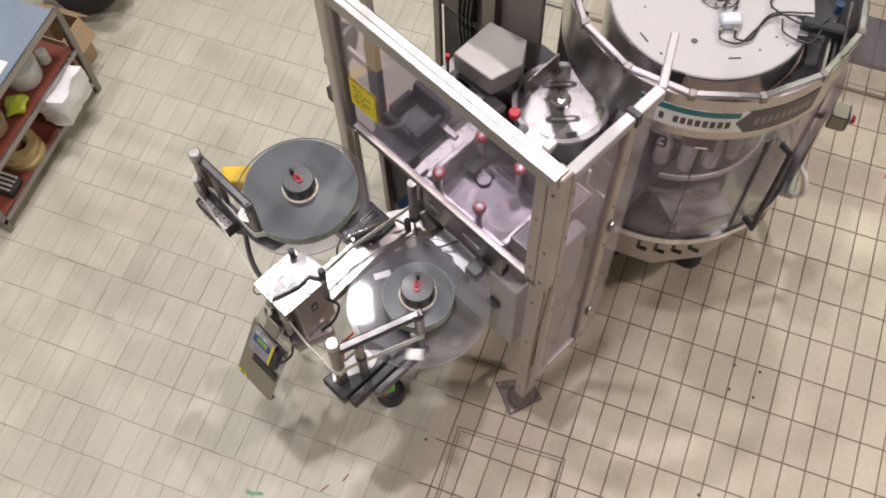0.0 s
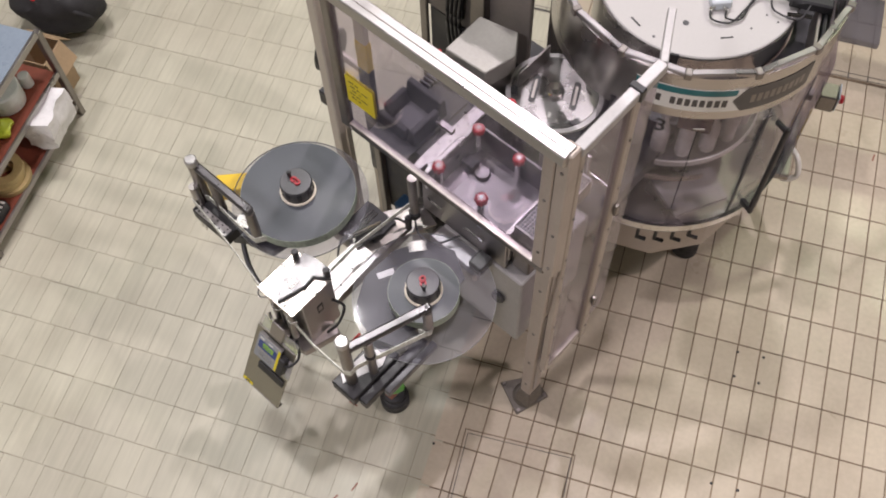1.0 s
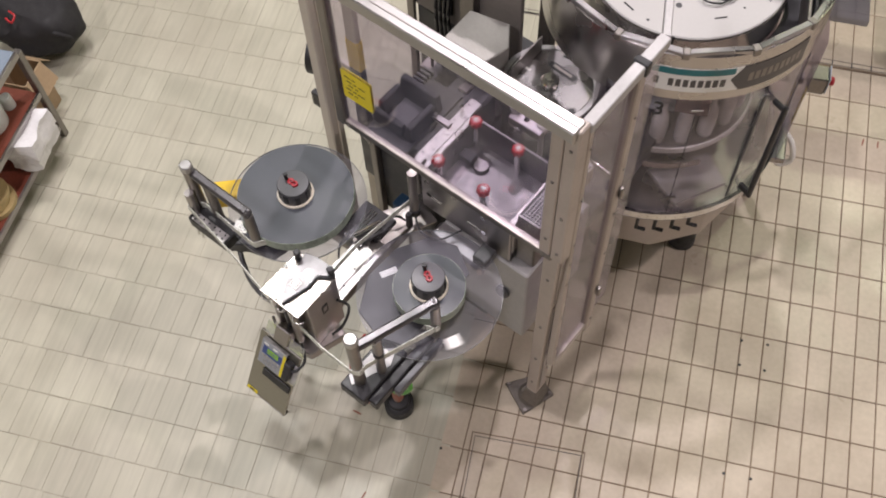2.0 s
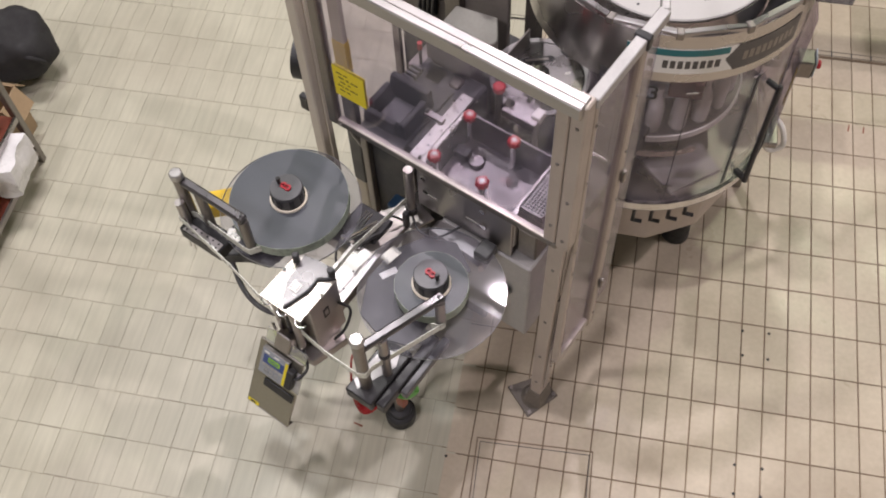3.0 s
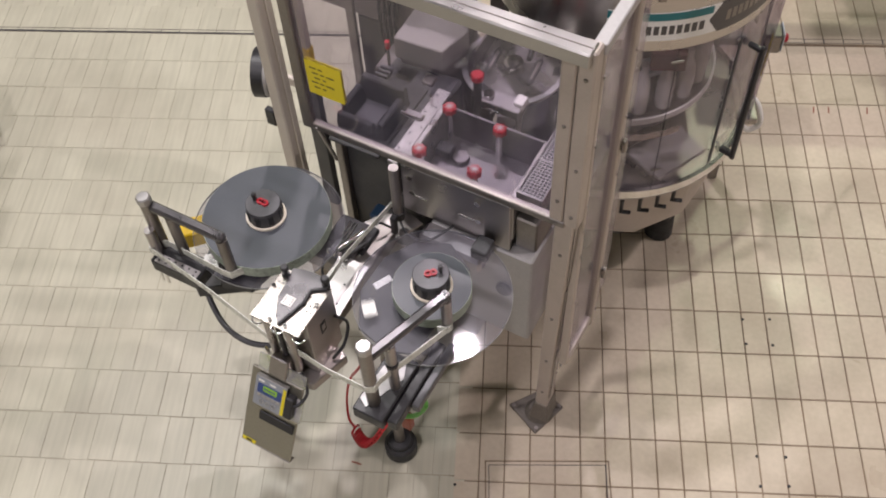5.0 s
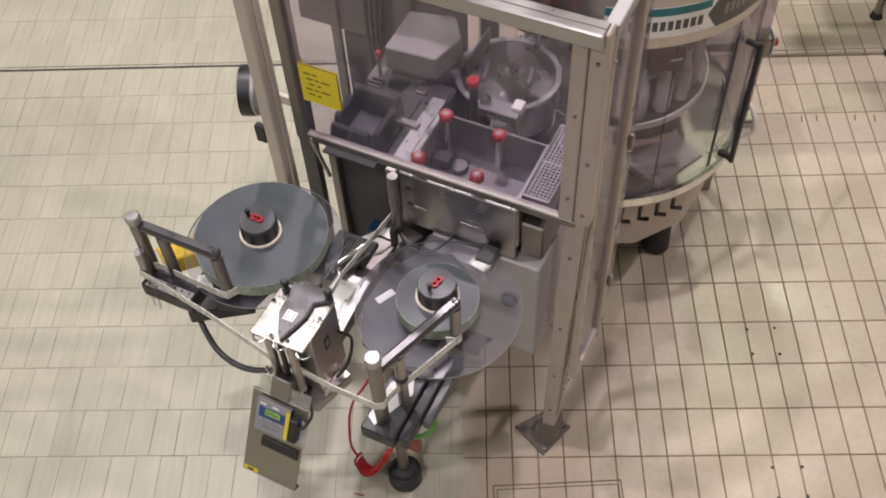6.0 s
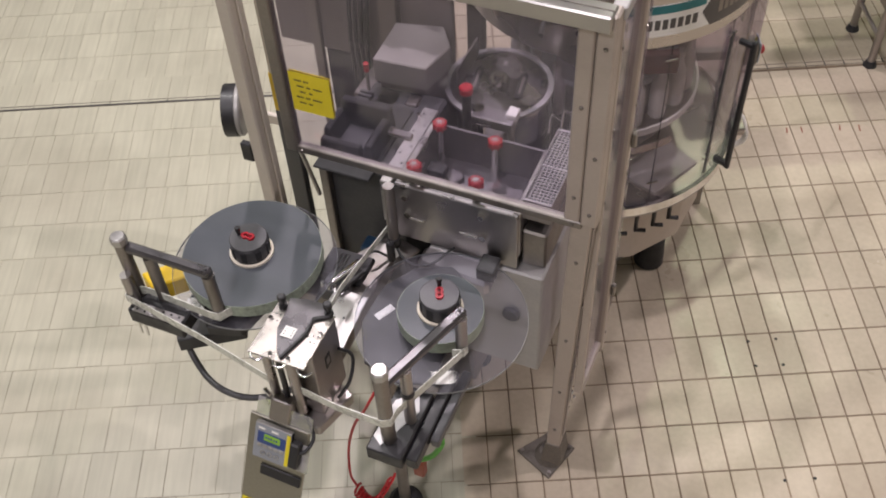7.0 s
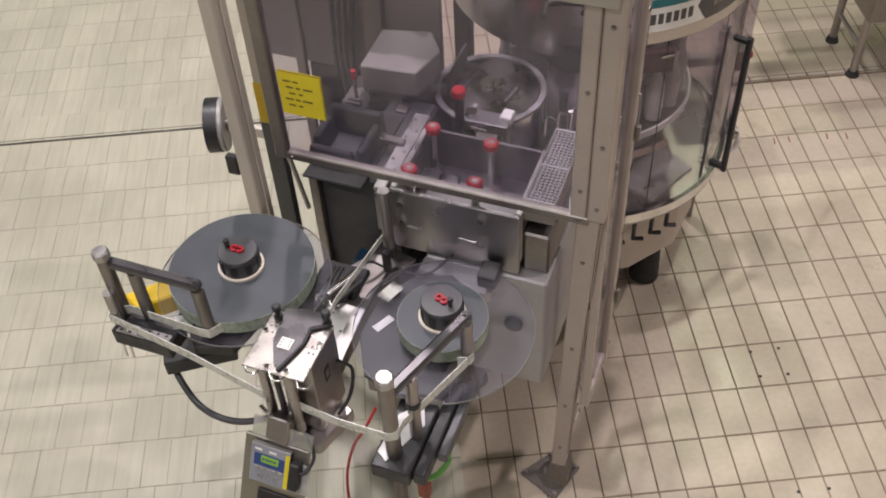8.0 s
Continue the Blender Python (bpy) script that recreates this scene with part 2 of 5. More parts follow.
def sector(bm, c, r0, r1, z0, z1, a0=0.0, a1=360.0, seg=64):
    """A ring or a curved sheet between two radii."""
    full = abs(a1 - a0) >= 359.9
    k = seg if full else seg + 1
    cols = []
    for i in range(k):
        a = radians(a0 + (a1 - a0) * i / seg)
        ca, sa = math.cos(a), math.sin(a)
        cols.append([bm.verts.new((c[0] + r * ca, c[1] + r * sa, z)) for r, z in ((r0, z0), (r1, z0), (r1, z1), (r0, z1))])
    for i in range(seg):
        a, b = cols[i], cols[(i + 1) % k]
        for j in range(4):
            bm.faces.new((a[j], b[j], b[(j + 1) % 4], a[(j + 1) % 4]))
    if not full:
        bm.faces.new(cols[0][::-1])
        bm.faces.new(cols[-1])
    return bm


def tube(bm, pts, r, seg=14):
    pts = [Vector(p) for p in pts]
    rings = []
    for i, p in enumerate(pts):
        d = (pts[min(i + 1, len(pts) - 1)] - pts[max(i - 1, 0)]).normalized()
        q = d.to_track_quat("Z", "Y")
        rings.append([bm.verts.new(p + q @ Vector((r * math.cos(2 * math.pi * k / seg), r * math.sin(2 * math.pi * k / seg), 0))) for k in range(seg)])
    for a, b in zip(rings, rings[1:]):
        for k in range(seg):
            bm.faces.new((a[k], a[(k + 1) % seg], b[(k + 1) % seg], b[k]))
    bm.faces.new(rings[0][::-1])
    bm.faces.new(rings[-1])
    return bm


def smooth_path(pts, steps=8):
    """Points along a smooth line through pts."""
    pts = [Vector(p) for p in pts]
    ext = [pts[0] * 2 - pts[1]] + pts + [pts[-1] * 2 - pts[-2]]
    out = []
    for i in range(1, len(ext) - 2):
        a, b, c, d = ext[i - 1:i + 3]
        for s in range(steps):
            t = s / steps
            out.append(0.5 * (2 * b + (c - a) * t + (2 * a - 5 * b + 4 * c - d) * t * t + (3 * b - 3 * c + d - a) * t ** 3))
    return out + [pts[-1]]


def ribbon(bm, pts, z0, z1, th=0.0012):
    """A thin upright band along a line in plan."""
    pts = [Vector(p) for p in pts]
    rows = []
    for i, p in enumerate(pts):
        d = (pts[min(i + 1, len(pts) - 1)] - pts[max(i - 1, 0)]).normalized()
        s = Vector((-d.y, d.x)) * th
        rows.append([bm.verts.new((*(p + k * s), z)) for k, z in ((-1, z0), (1, z0), (1, z1), (-1, z1))])
    for a, b in zip(rows, rows[1:]):
        for j in range(4):
            bm.faces.new((a[j], b[j], b[(j + 1) % 4], a[(j + 1) % 4]))
    bm.faces.new(rows[0][::-1])
    bm.faces.new(rows[-1])
    return bm


MM = pose(0.055, -0.02, 0, 0, 0, -25)  # the labelling machine's own axes
BASE = {}


def thing(name, label, category, base=(0, 0, 0), axes=MM, group="", kind=""):
    ob = new(name)
    ob.empty_display_size = 0.05
    ob.matrix_world = axes @ Matrix.Translation(base)
    BASE[ob] = Vector(base)
    return tagged(ob, label, category, group, kind)


def part(name, bm, mat, parent, label="", smooth=True, shadow=True, kind=""):
    bmesh.ops.translate(bm, verts=bm.verts, vec=-BASE[parent])
    me = bpy.data.meshes.new(name)
    bm.to_mesh(me)
    bm.free()
    me.materials.append(mat)
    if smooth:
        me.shade_smooth()
        me.set_sharp_from_angle(angle=radians(29))
    ob = new(name, me)
    ob.parent = parent
    ob.visible_shadow = shadow
    BASE[ob] = BASE[parent]
    return tagged(ob, label, kind=kind)


def B():
    return bmesh.new()


def solo(name, bm, mat, label, category, base=(0, 0, 0), axes=MM, group="", kind=""):
    """A thing that is one mesh."""
    bmesh.ops.translate(bm, verts=bm.verts, vec=-Vector(base))
    me = bpy.data.meshes.new(name)
    bm.to_mesh(me)
    bm.free()
    me.materials.append(mat)
    me.shade_smooth()
    me.set_sharp_from_angle(angle=radians(29))
    ob = new(name, me)
    ob.matrix_world = axes @ Matrix.Translation(base)
    return tagged(ob, label, category, group, kind)


# ---- the hall ----
I4 = Matrix.Identity(4)


def build_hall():
    b = box(B(), (-9.2, -9, 0), (-9, 11, 10.6))
    solo("wall_west", b, WALL, "plain pale painted hall wall", "wall", axes=I4, kind="structure")
    b = box(B(), (9, -9, 0), (9.2, 11, 10.6))
    solo("wall_east", b, WALL, "plain pale painted hall wall", "wall", axes=I4, kind="structure")
    b = box(B(), (-9.2, 11, 0), (9.2, 11.2, 10.6))
    solo("wall_north", b, WALL, "plain pale painted hall wall", "wall", axes=I4, kind="structure")
    b = box(B(), (-9.2, -9.2, 0), (9.2, -9, 10.6))
    solo("wall_south", b, WALL, "plain pale painted hall wall", "wall", axes=I4, kind="structure")
    b = box(B(), (-9.2, -9.2, 10.6), (9.2, 11.2, 10.8))
    solo("ceiling", b, BLACK_IN, "dark high hall ceiling", "ceiling", axes=I4, kind="structure")


build_hall()


# ---- safety guard round the labelling station ----
def screws(parent, places, axis=(0, 1, 0), r=0.005, name="screw"):
    for p in places:
        p = Vector(p)
        part(name, cyl(B(), p, p + Vector(axis) * 0.004, r, 10, r * 0.7), STEEL_DULL, parent)


def build_guard():
    g = thing("safety_guard", "stainless machine guard with clear polycarbonate panes and aluminium top rail", "machine guard", (0.02, 0.02, 0))
    # front pane and its frame
    part("top_rail", box(B(), (-0.87, -0.028, 2.03), (0.035, 0.026, 2.075), 0.004), ALU, g, "bright aluminium top rail")
    part("rail_groove", box(B(), (-0.87, -0.004, 2.0755), (0.035, -0.001, 2.077)), STEEL_DULL, g)
    part("left_stile", box(B(), (-0.862, -0.014, 1.385), (-0.826, 0.016, 2.03), 0.004), STEEL_DULL, g)
    part("right_stile", box(B(), (-0.042, -0.012, 1.41), (-0.002, 0.014, 2.03), 0.004), GUARD_STEEL, g)
    part("bottom_rail", box(B(), (-0.826, -0.013, 1.386), (0.006, 0.013, 1.412), 0.003), STEEL_DULL, g)
    part("front_pane", box(B(), (-0.826, -0.003, 1.412), (-0.042, 0.003, 2.03)), PANE, g, "clear scuffed polycarbonate pane", shadow=False)
    part("door_handle", tube(B(), smooth_path([(-0.045, 0.005, 1.99), (-0.045, 0.045, 1.985), (-0.13, 0.05, 1.97), (-0.13, 0.005, 1.965)], 5), 0.007), BLACK, g, "black bent handle")
    lab = part("warning_label", box(B(), (-0.815, 0.004, 1.545), (-0.695, 0.006, 1.678)), YELLOW_LABEL, g, "yellow warning label with small print")
    for i in range(5):
        for x, w in ((-0.80, 0.022), (-0.772, 0.014), (-0.752, 0.028))[:2 + i % 2]:
            part("print_mark", box(B(), (x + 0.006 * (i % 3), -0.0045, 1.65 - 0.019 * i), (x + w + 0.004 * (i % 3), -0.0035, 1.655 - 0.019 * i)), INK, lab)
    part("label_front", box(B(), (-0.815, -0.0034, 1.545), (-0.695, -0.0031, 1.678)), YELLOW_LABEL, lab)
    screws(g, [(x, -0.014, 1.399) for x in (-0.81, -0.02)] + [(-0.02, -0.013, z) for z in (1.5, 1.8)], (0, -1, 0), 0.006)
    # right-hand post with shoe and floor plate
    part("corner_post", box(B(), (0.0, -0.012, 1.402), (0.045, 0.034, 2.07), 0.005), GUARD_STEEL, g)
    # the lower post leans a little inwards to its foot
    def at(z):
        k = (1.40 - z) / 1.27
        return -0.026 - 0.036 * k, 0.032 - 0.046 * k, -0.004 + 0.052 * k, 0.072 + 0.045 * k
    part("lower_post", loft(B(), rect(*at(0.13)), 0.13, rect(*at(1.40)), 1.40, 0.004), GUARD_STEEL, g, "worn brushed steel corner post")
    for z0, z1 in ((0.22, 0.60), (0.64, 1.02), (1.06, 1.38)):
        lo, hi = at(z0), at(z1)
        part("side_strip", loft(B(), rect(lo[1] + 0.0005, lo[1] + 0.005, lo[2] + 0.012, lo[2] + 0.034), z0, rect(hi[1] + 0.0005, hi[1] + 0.005, hi[2] + 0.012, hi[2] + 0.034), z1, 0.0015), STEEL, g)
    for z in (0.27, 0.53, 0.84, 1.232):
        a = at(z)
        screws(g, [((a[0] + a[1]) / 2, a[2] - 0.0005, z)], (0, -1, 0), 0.0065)
    for z in (0.36, 0.62, 0.74, 1.10, 1.27):
        a = at(z)
        screws(g, [(a[1], a[2] + 0.055, z)], (1, 0, 0), 0.005)
    for z in (0.453, 0.986, 1.33):
        a = at(z)
        latch = part("latch", box(B(), (a[1], a[2] + 0.036, z - 0.03), (a[1] + 0.012, a[2] + 0.054, z + 0.03), 0.003), CHROME, g, "small bright latch")
        part("latch_pin", cyl(B(), (a[1] + 0.012, a[2] + 0.045, z), (a[1] + 0.018, a[2] + 0.045, z), 0.006, 14), STEEL_DULL, latch)
    screws(g, [(0.024, -0.013, z) for z in (1.45, 1.65, 1.98)], (0, -1, 0), 0.006)
    foot = at(0.15)
    shoe = loft(B(), rect(foot[0] - 0.018, foot[1] + 0.014, foot[2] - 0.014, foot[3] + 0.012), 0.045, rect(foot[0] - 0.003, foot[1] + 0.003, foot[2] - 0.003, foot[3] + 0.003), 0.16, 0.005)
    part("post_shoe", shoe, WORN, g, "worn steel shoe")
    part("jack_cone", cyl(B(), (-0.055, 0.085, 0.012), (-0.055, 0.085, 0.05), 0.058, 28, 0.04, 0.003), WORN, g, "round cast levelling foot")
    plate = part("floor_plate", prism(B(), [(-0.174, 0.058), (-0.028, -0.008), (0.022, 0.146), (-0.088, 0.178)], 0.001, 0.012, 0.003), WORN, g, "grey bolted floor plate")
    for x, y in ((-0.155, 0.062), (-0.034, 0.012), (0.004, 0.138), (-0.088, 0.162)):
        part("anchor_bolt", cyl(B(), (x, y, 0.012), (x, y, 0.022), 0.008, 6), STEEL, plate)
    # side wing
    part("side_rail", box(B(), (0.018, 0.03, 2.032), (0.052, 0.385, 2.068), 0.003), SATIN_PALE, g, "bright aluminium side rail")
    b = box(B(), (-0.012, 0, -0.014), (0.012, 0.19, 0.014), 0.003, Matrix.Translation((0.035, 0.387, 2.05)) @ Matrix.Rotation(radians(29), 4, "Z"))
    part("angled_rail", b, SATIN_PALE, g, "bright angled rail end")
    part("rail_clip", box(B(), (0.012, 0.262, 2.028), (0.058, 0.285, 2.074), 0.003), BLACK, g)
    part("side_pane", box(B(), (0.030, 0.055, 0.56), (0.036, 0.25, 2.03)), PANE, g, "clear polycarbonate side pane", shadow=False)
    part("side_pane", box(B(), (0.034, 0.285, 0.62), (0.040, 0.375, 2.03)), PANE, g, shadow=False)
    part("side_upright", box(B(), (0.02, 0.25, 0.5), (0.05, 0.285, 2.03), 0.004), GUARD_STEEL, g)
    part("side_strip", box(B(), (0.02, 0.034, 0.55), (0.046, 0.055, 2.03), 0.003), GUARD_STEEL, g)
    part("side_bottom_rail", box(B(), (0.022, 0.055, 0.53), (0.046, 0.25, 0.56), 0.003), GUARD_STEEL, g)
    screws(g, [(0.051, 0.267, z) for z in (0.6, 0.85, 1.1, 1.35, 1.6, 1.85)] + [(0.047, 0.045, z) for z in (0.7, 0.95, 1.2, 1.45, 1.7, 1.95)], (1, 0, 0), 0.006)
    for z in (0.8, 1.45):
        part("latch", box(B(), (0.052, 0.262, z), (0.066, 0.28, z + 0.05), 0.003), STEEL_DULL, g)
    # left post with round door lock
    part("left_post", box(B(), (-1.072, 0.09, 0.012), (-1.028, 0.15, 2.15), 0.005), POST, g, "steel side post with the floor's reflection put into its colour")
    part("left_post_strip", box(B(), (-1.0275, 0.12, 0.3), (-1.02, 0.145, 2.15), 0.002), POST, g)
    part("left_post_plate", box(B(), (-1.12, 0.06, 0.001), (-0.98, 0.19, 0.012), 0.003), STEEL_DULL, g)
    part("left_top_rail", box(B(), (-1.07, 0.03, 2.1), (-0.84, 0.06, 2.14), 0.004), STEEL, g)
    cover = part("round_cover", cyl(B(), (-1.245, 0.318, 1.14), (-1.262, 0.311, 1.14), 0.088, 40, None, 0.004), GREY_COVER, g, "round grey lock cover")
    part("cover_backing", cyl(B(), (-1.2625, 0.3108, 1.138), (-1.30, 0.295, 1.138), 0.088, 40), BLACK, cover)
    part("cover_bracket", box(B(), (-1.244, 0.305, 1.12), (-1.0855, 0.322, 1.16), 0.003), POST, g)
    part("lock_block", box(B(), (-1.125, 0.105, 1.145), (-1.0855, 0.13, 1.215), 0.004), BLACK, g, "black lock block")
    rear = part("rear_upright", box(B(), (-1.085, 0.275, 0.001), (-1.032, 0.30, 2.1), 0.004), POST, g)
    part("dark_sleeve", box(B(), (-1.088, 0.272, 0.55), (-1.029, 0.303, 1.222), 0.003), DARK_ANOD, rear, "dark grey lower sleeve")
    part("yellow_sticker", box(B(), (-1.0865, 0.2735, 1.224), (-1.0305, 0.3015, 1.375), 0.001), YELLOW, rear, "yellow sticker wrapped round the upright")
    # inner upright and stay below the pane
    part("inner_upright", box(B(), (-0.84, 0.09, 0.5), (-0.812, 0.118, 1.235), 0.003), STEEL_DULL, g)
    part("stay_rod", cyl(B(), (-0.845, 0.02, 1.38), (-0.90, 0.16, 1.02), 0.007, 10), STEEL, g)
    return g


build_guard()


# ---- label transfer unit inside the guard ----
def build_tray():
    t = thing("glue_tray", "open stainless tray with four red-capped posts and bolted front plate", "machine tray", (-0.375, 0.2, 1.07))
    part("tray_floor", box(B(), (-0.55, 0.075, 1.14), (-0.2, 0.34, 1.15)), TRAY, t)
    front = part("front_plate", box(B(), (-0.572, 0.058, 1.06), (-0.192, 0.072, 1.285), 0.003), STEEL_H, t, "brushed steel front plate")
    part("back_wall", box(B(), (-0.56, 0.335, 1.1), (-0.2, 0.345, 1.28), 0.002), TRAY, t)
    part("left_wall", box(B(), (-0.572, 0.0725, 1.1), (-0.552, 0.335, 1.283), 0.003), WHITE_PLATE, t)
    part("right_wall", box(B(), (-0.212, 0.0725, 1.1), (-0.19, 0.345, 1.283), 0.003), WHITE_PLATE, t, "wide pale side wall")
    part("left_bracket", box(B(), (-0.612, 0.05, 1.12), (-0.578, 0.10, 1.29), 0.003), WHITE_PLATE, t)
    slot = part("slot_plate", box(B(), (-0.622, 0.09, 1.262), (-0.575, 0.40, 1.274), 0.002), WHITE_PLATE, t, "pale drilled guide plate")
    for x, y in ((-0.61, 0.12), (-0.588, 0.15), (-0.61, 0.19), (-0.588, 0.225), (-0.61, 0.29), (-0.588, 0.32), (-0.61, 0.37)):
        part("plate_hole", cyl(B(), (x, y, 1.274), (x, y, 1.2752), 0.004, 12), DARK_ANOD, slot)
    part("block", box(B(), (-0.69, 0.245, 1.274), (-0.60, 0.268, 1.288), 0.002), STEEL_H, t)
    part("block_screw", cyl(B(), (-0.665, 0.256, 1.288), (-0.665, 0.256, 1.298), 0.008, 16), CHROME, t)
    part("stop_pin", cyl(B(), (-0.61, 0.33, 1.274), (-0.61, 0.33, 1.31), 0.006, 14), CHROME, t)
    for x, z in ((-0.535, 1.245), (-0.53, 1.175), (-0.30, 1.25), (-0.295, 1.165)):
        part("hex_bolt", cyl(B(), (x, 0.058, z), (x, 0.046, z), 0.011, 6), CHROME, front)
    for x, z in ((-0.50, 1.165), (-0.335, 1.162)):
        part("clamp_lever", tube(B(), [(x - 0.03, 0.05, z), (x + 0.02, 0.05, z - 0.002), (x + 0.025, 0.05, z + 0.01)], 0.004), CHROME, front)
    part("inner_shaft", cyl(B(), (-0.465, 0.255, 1.151), (-0.465, 0.255, 1.168), 0.028, 28, None, 0.003), TRAY, t, "round steel boss")
    part("shaft_bracket", box(B(), (-0.55, 0.235, 1.151), (-0.495, 0.275, 1.185), 0.003), DARK_ANOD, t)
    for x, y, z in ((-0.326, 0.085, 1.362), (-0.515, 0.088, 1.356), (-0.53, 0.307, 1.322), (-0.357, 0.316, 1.298)):
        stem = part("post", cyl(B(), (x, y, 1.15), (x, y, z - 0.02), 0.0125, 18), CHROME, t, "polished steel post")
        cap = part("cap", cyl(B(), (x, y, z - 0.026), (x, y, z), 0.0205, 24, None, 0.004), RED, stem, "red fluted plastic cap")
        for k in range(8):
            a = k * math.pi / 4
            part("cap_rib", cyl(B(), (x + 0.0205 * math.cos(a), y + 0.0205 * math.sin(a), z - 0.025), (x + 0.0205 * math.cos(a), y + 0.0205 * math.sin(a), z - 0.004), 0.0028, 8), RED, stem)
        rays = B()
        for k in range(8):
            box(rays, (0.006, -0.0012, 0), (0.0155, 0.0012, 0.0012), 0, Matrix.Translation((x, y, z + 0.0002)) @ Matrix.Rotation(k * math.pi / 4, 4, "Z"))
        part("cap_star", rays, WHITE_PLATE, stem)
        part("cap_screw", cyl(B(), (x, y, z), (x, y, z + 0.002), 0.006, 12), WHITE_PLATE, stem)
    return t


def build_grate():
    g = thing("vent_grate", "perforated grey steel ventilation grate beside the tray", "grate", (-0.15, 0.24, 1.25))
    u0, u1, v0, v1, z = -0.187, -0.108, 0.092, 0.388, 1.33
    # black sheet under the bars, for the shade inside the holes
    part("backing", box(B(), (u0 + 0.002, v0 + 0.002, z - 0.03), (u1 - 0.002, v1 - 0.002, z - 0.02)), BLACK, g)
    part("side_plate", box(B(), (u0 - 0.003, v0, z - 0.075), (u0, v1, z)), STEEL, g)
    part("side_plate", box(B(), (u1, v0, z - 0.075), (u1 + 0.003, v1, z)), STEEL, g)
    part("end_plate", box(B(), (u0, v0 - 0.003, z - 0.075), (u1, v0, z)), STEEL, g)
    part("end_plate", box(B(), (u0, v1, z - 0.075), (u1, v1 + 0.003, z)), STEEL, g)
    b = B()
    for k in range(8):
        x = u0 + (u1 - u0) * k / 7
        box(b, (x - 0.0014, v0, z - 0.003), (x + 0.0014, v1, z))
    part("long_bars", b, SATIN_PALE, g, smooth=False)
    b = B()
    for k in range(26):
        y = v0 + (v1 - v0) * k / 25
        w = 0.004 if k in (0, 12, 25) else 0.0014
        box(b, (u0, y - w, z - 0.002), (u1, y + w, z + 0.001))
    part("cross_bars", b, SATIN_PALE, g, smooth=False)


def build_hex_cover():
    c = thing("drive_unit", "stainless drive housing with chamfered lid and red lamp", "machine drive", (-0.72, 0.57, 1.0))
    pts = [(-0.822, 0.462), (-0.645, 0.472), (-0.613, 0.6), (-0.675, 0.688), (-0.828, 0.655)]
    mid = Vector((-0.72, 0.575))
    part("lid", prism(B(), pts, 1.27, 1.36, 0.004), LID, c, "smooth stainless lid")
    inner = [tuple(mid + (Vector(p) - mid) * 0.88) for p in pts]
    part("body", prism(B(), inner, 0.95, 1.27, 0.004), STEEL_DULL, c)
    part("front_box", box(B(), (-0.80, 0.40, 1.05), (-0.73, 0.47, 1.24), 0.004), STEEL, c)
    part("front_box", box(B(), (-0.70, 0.42, 1.02), (-0.66, 0.468, 1.25), 0.004), STEEL, c)
    part("sticker", box(B(), (-0.722, 0.4645, 1.09), (-0.703, 0.4662, 1.18)), GREY_BOX, c)
    part("lamp_stem", cyl(B(), (-0.84, 0.45, 1.24), (-0.84, 0.45, 1.315), 0.006, 10), STEEL_DULL, c)
    part("red_lamp", cyl(B(), (-0.84, 0.45, 1.315), (-0.84, 0.45, 1.345), 0.009, 12), RED, c)
    part("side_plate", box(B(), (-0.60, 0.60, 1.18), (-0.592, 0.78, 1.27), 0.002), STEEL, c)
    part("side_plate", box(B(), (-0.88, 0.42, 1.12), (-0.83, 0.56, 1.24), 0.004), STEEL_DULL, c)


def build_clamp():
    c = thing("adjuster_clamp", "steel adjuster block with red knob on a black stem", "machine clamp", (-0.42, 0.44, 1.1))
    part("stem", cyl(B(), (-0.493, 0.428, 1.06), (-0.493, 0.428, 1.345), 0.014, 18), BLACK, c)
    part("red_knob", cyl(B(), (-0.493, 0.428, 1.345), (-0.493, 0.428, 1.372), 0.021, 24, None, 0.004), RED, c, "red plastic knob")
    part("bar", box(B(), (-0.475, 0.415, 1.235), (-0.34, 0.475, 1.272), 0.003), STEEL_H, c)
    part("collar", cyl(B(), (-0.46, 0.445, 1.272), (-0.46, 0.445, 1.285), 0.018, 20), CHROME, c)
    part("white_block", box(B(), (-0.372, 0.44, 1.255), (-0.338, 0.485, 1.287), 0.003), WHITE, c)
    part("bar_leg", cyl(B(), (-0.355, 0.45, 1.05), (-0.355, 0.45, 1.235), 0.01, 14), STEEL, c)
    part("tee_pin", tube(B(), [(-0.45, 0.40, 1.26), (-0.40, 0.40, 1.26)], 0.004), CHROME, c)
    part("tee_pin", tube(B(), [(-0.425, 0.385, 1.26), (-0.425, 0.415, 1.26)], 0.004), CHROME, c)
    for k in range(3):
        part("wire_hook", tube(B(), smooth_path([(-0.25 + 0.03 * k, 0.50 + 0.03 * k, 1.20), (-0.24 + 0.03 * k, 0.49 + 0.03 * k, 1.28), (-0.21 + 0.03 * k, 0.49 + 0.03 * k, 1.27)], 4), 0.004), CHROME, c)
    part("bent_pipe", tube(B(), smooth_path([(-0.16, 0.44, 1.36), (-0.165, 0.45, 1.26), (-0.15, 0.46, 1.235), (-0.08, 0.46, 1.23)], 6), 0.007), CHROME, c)


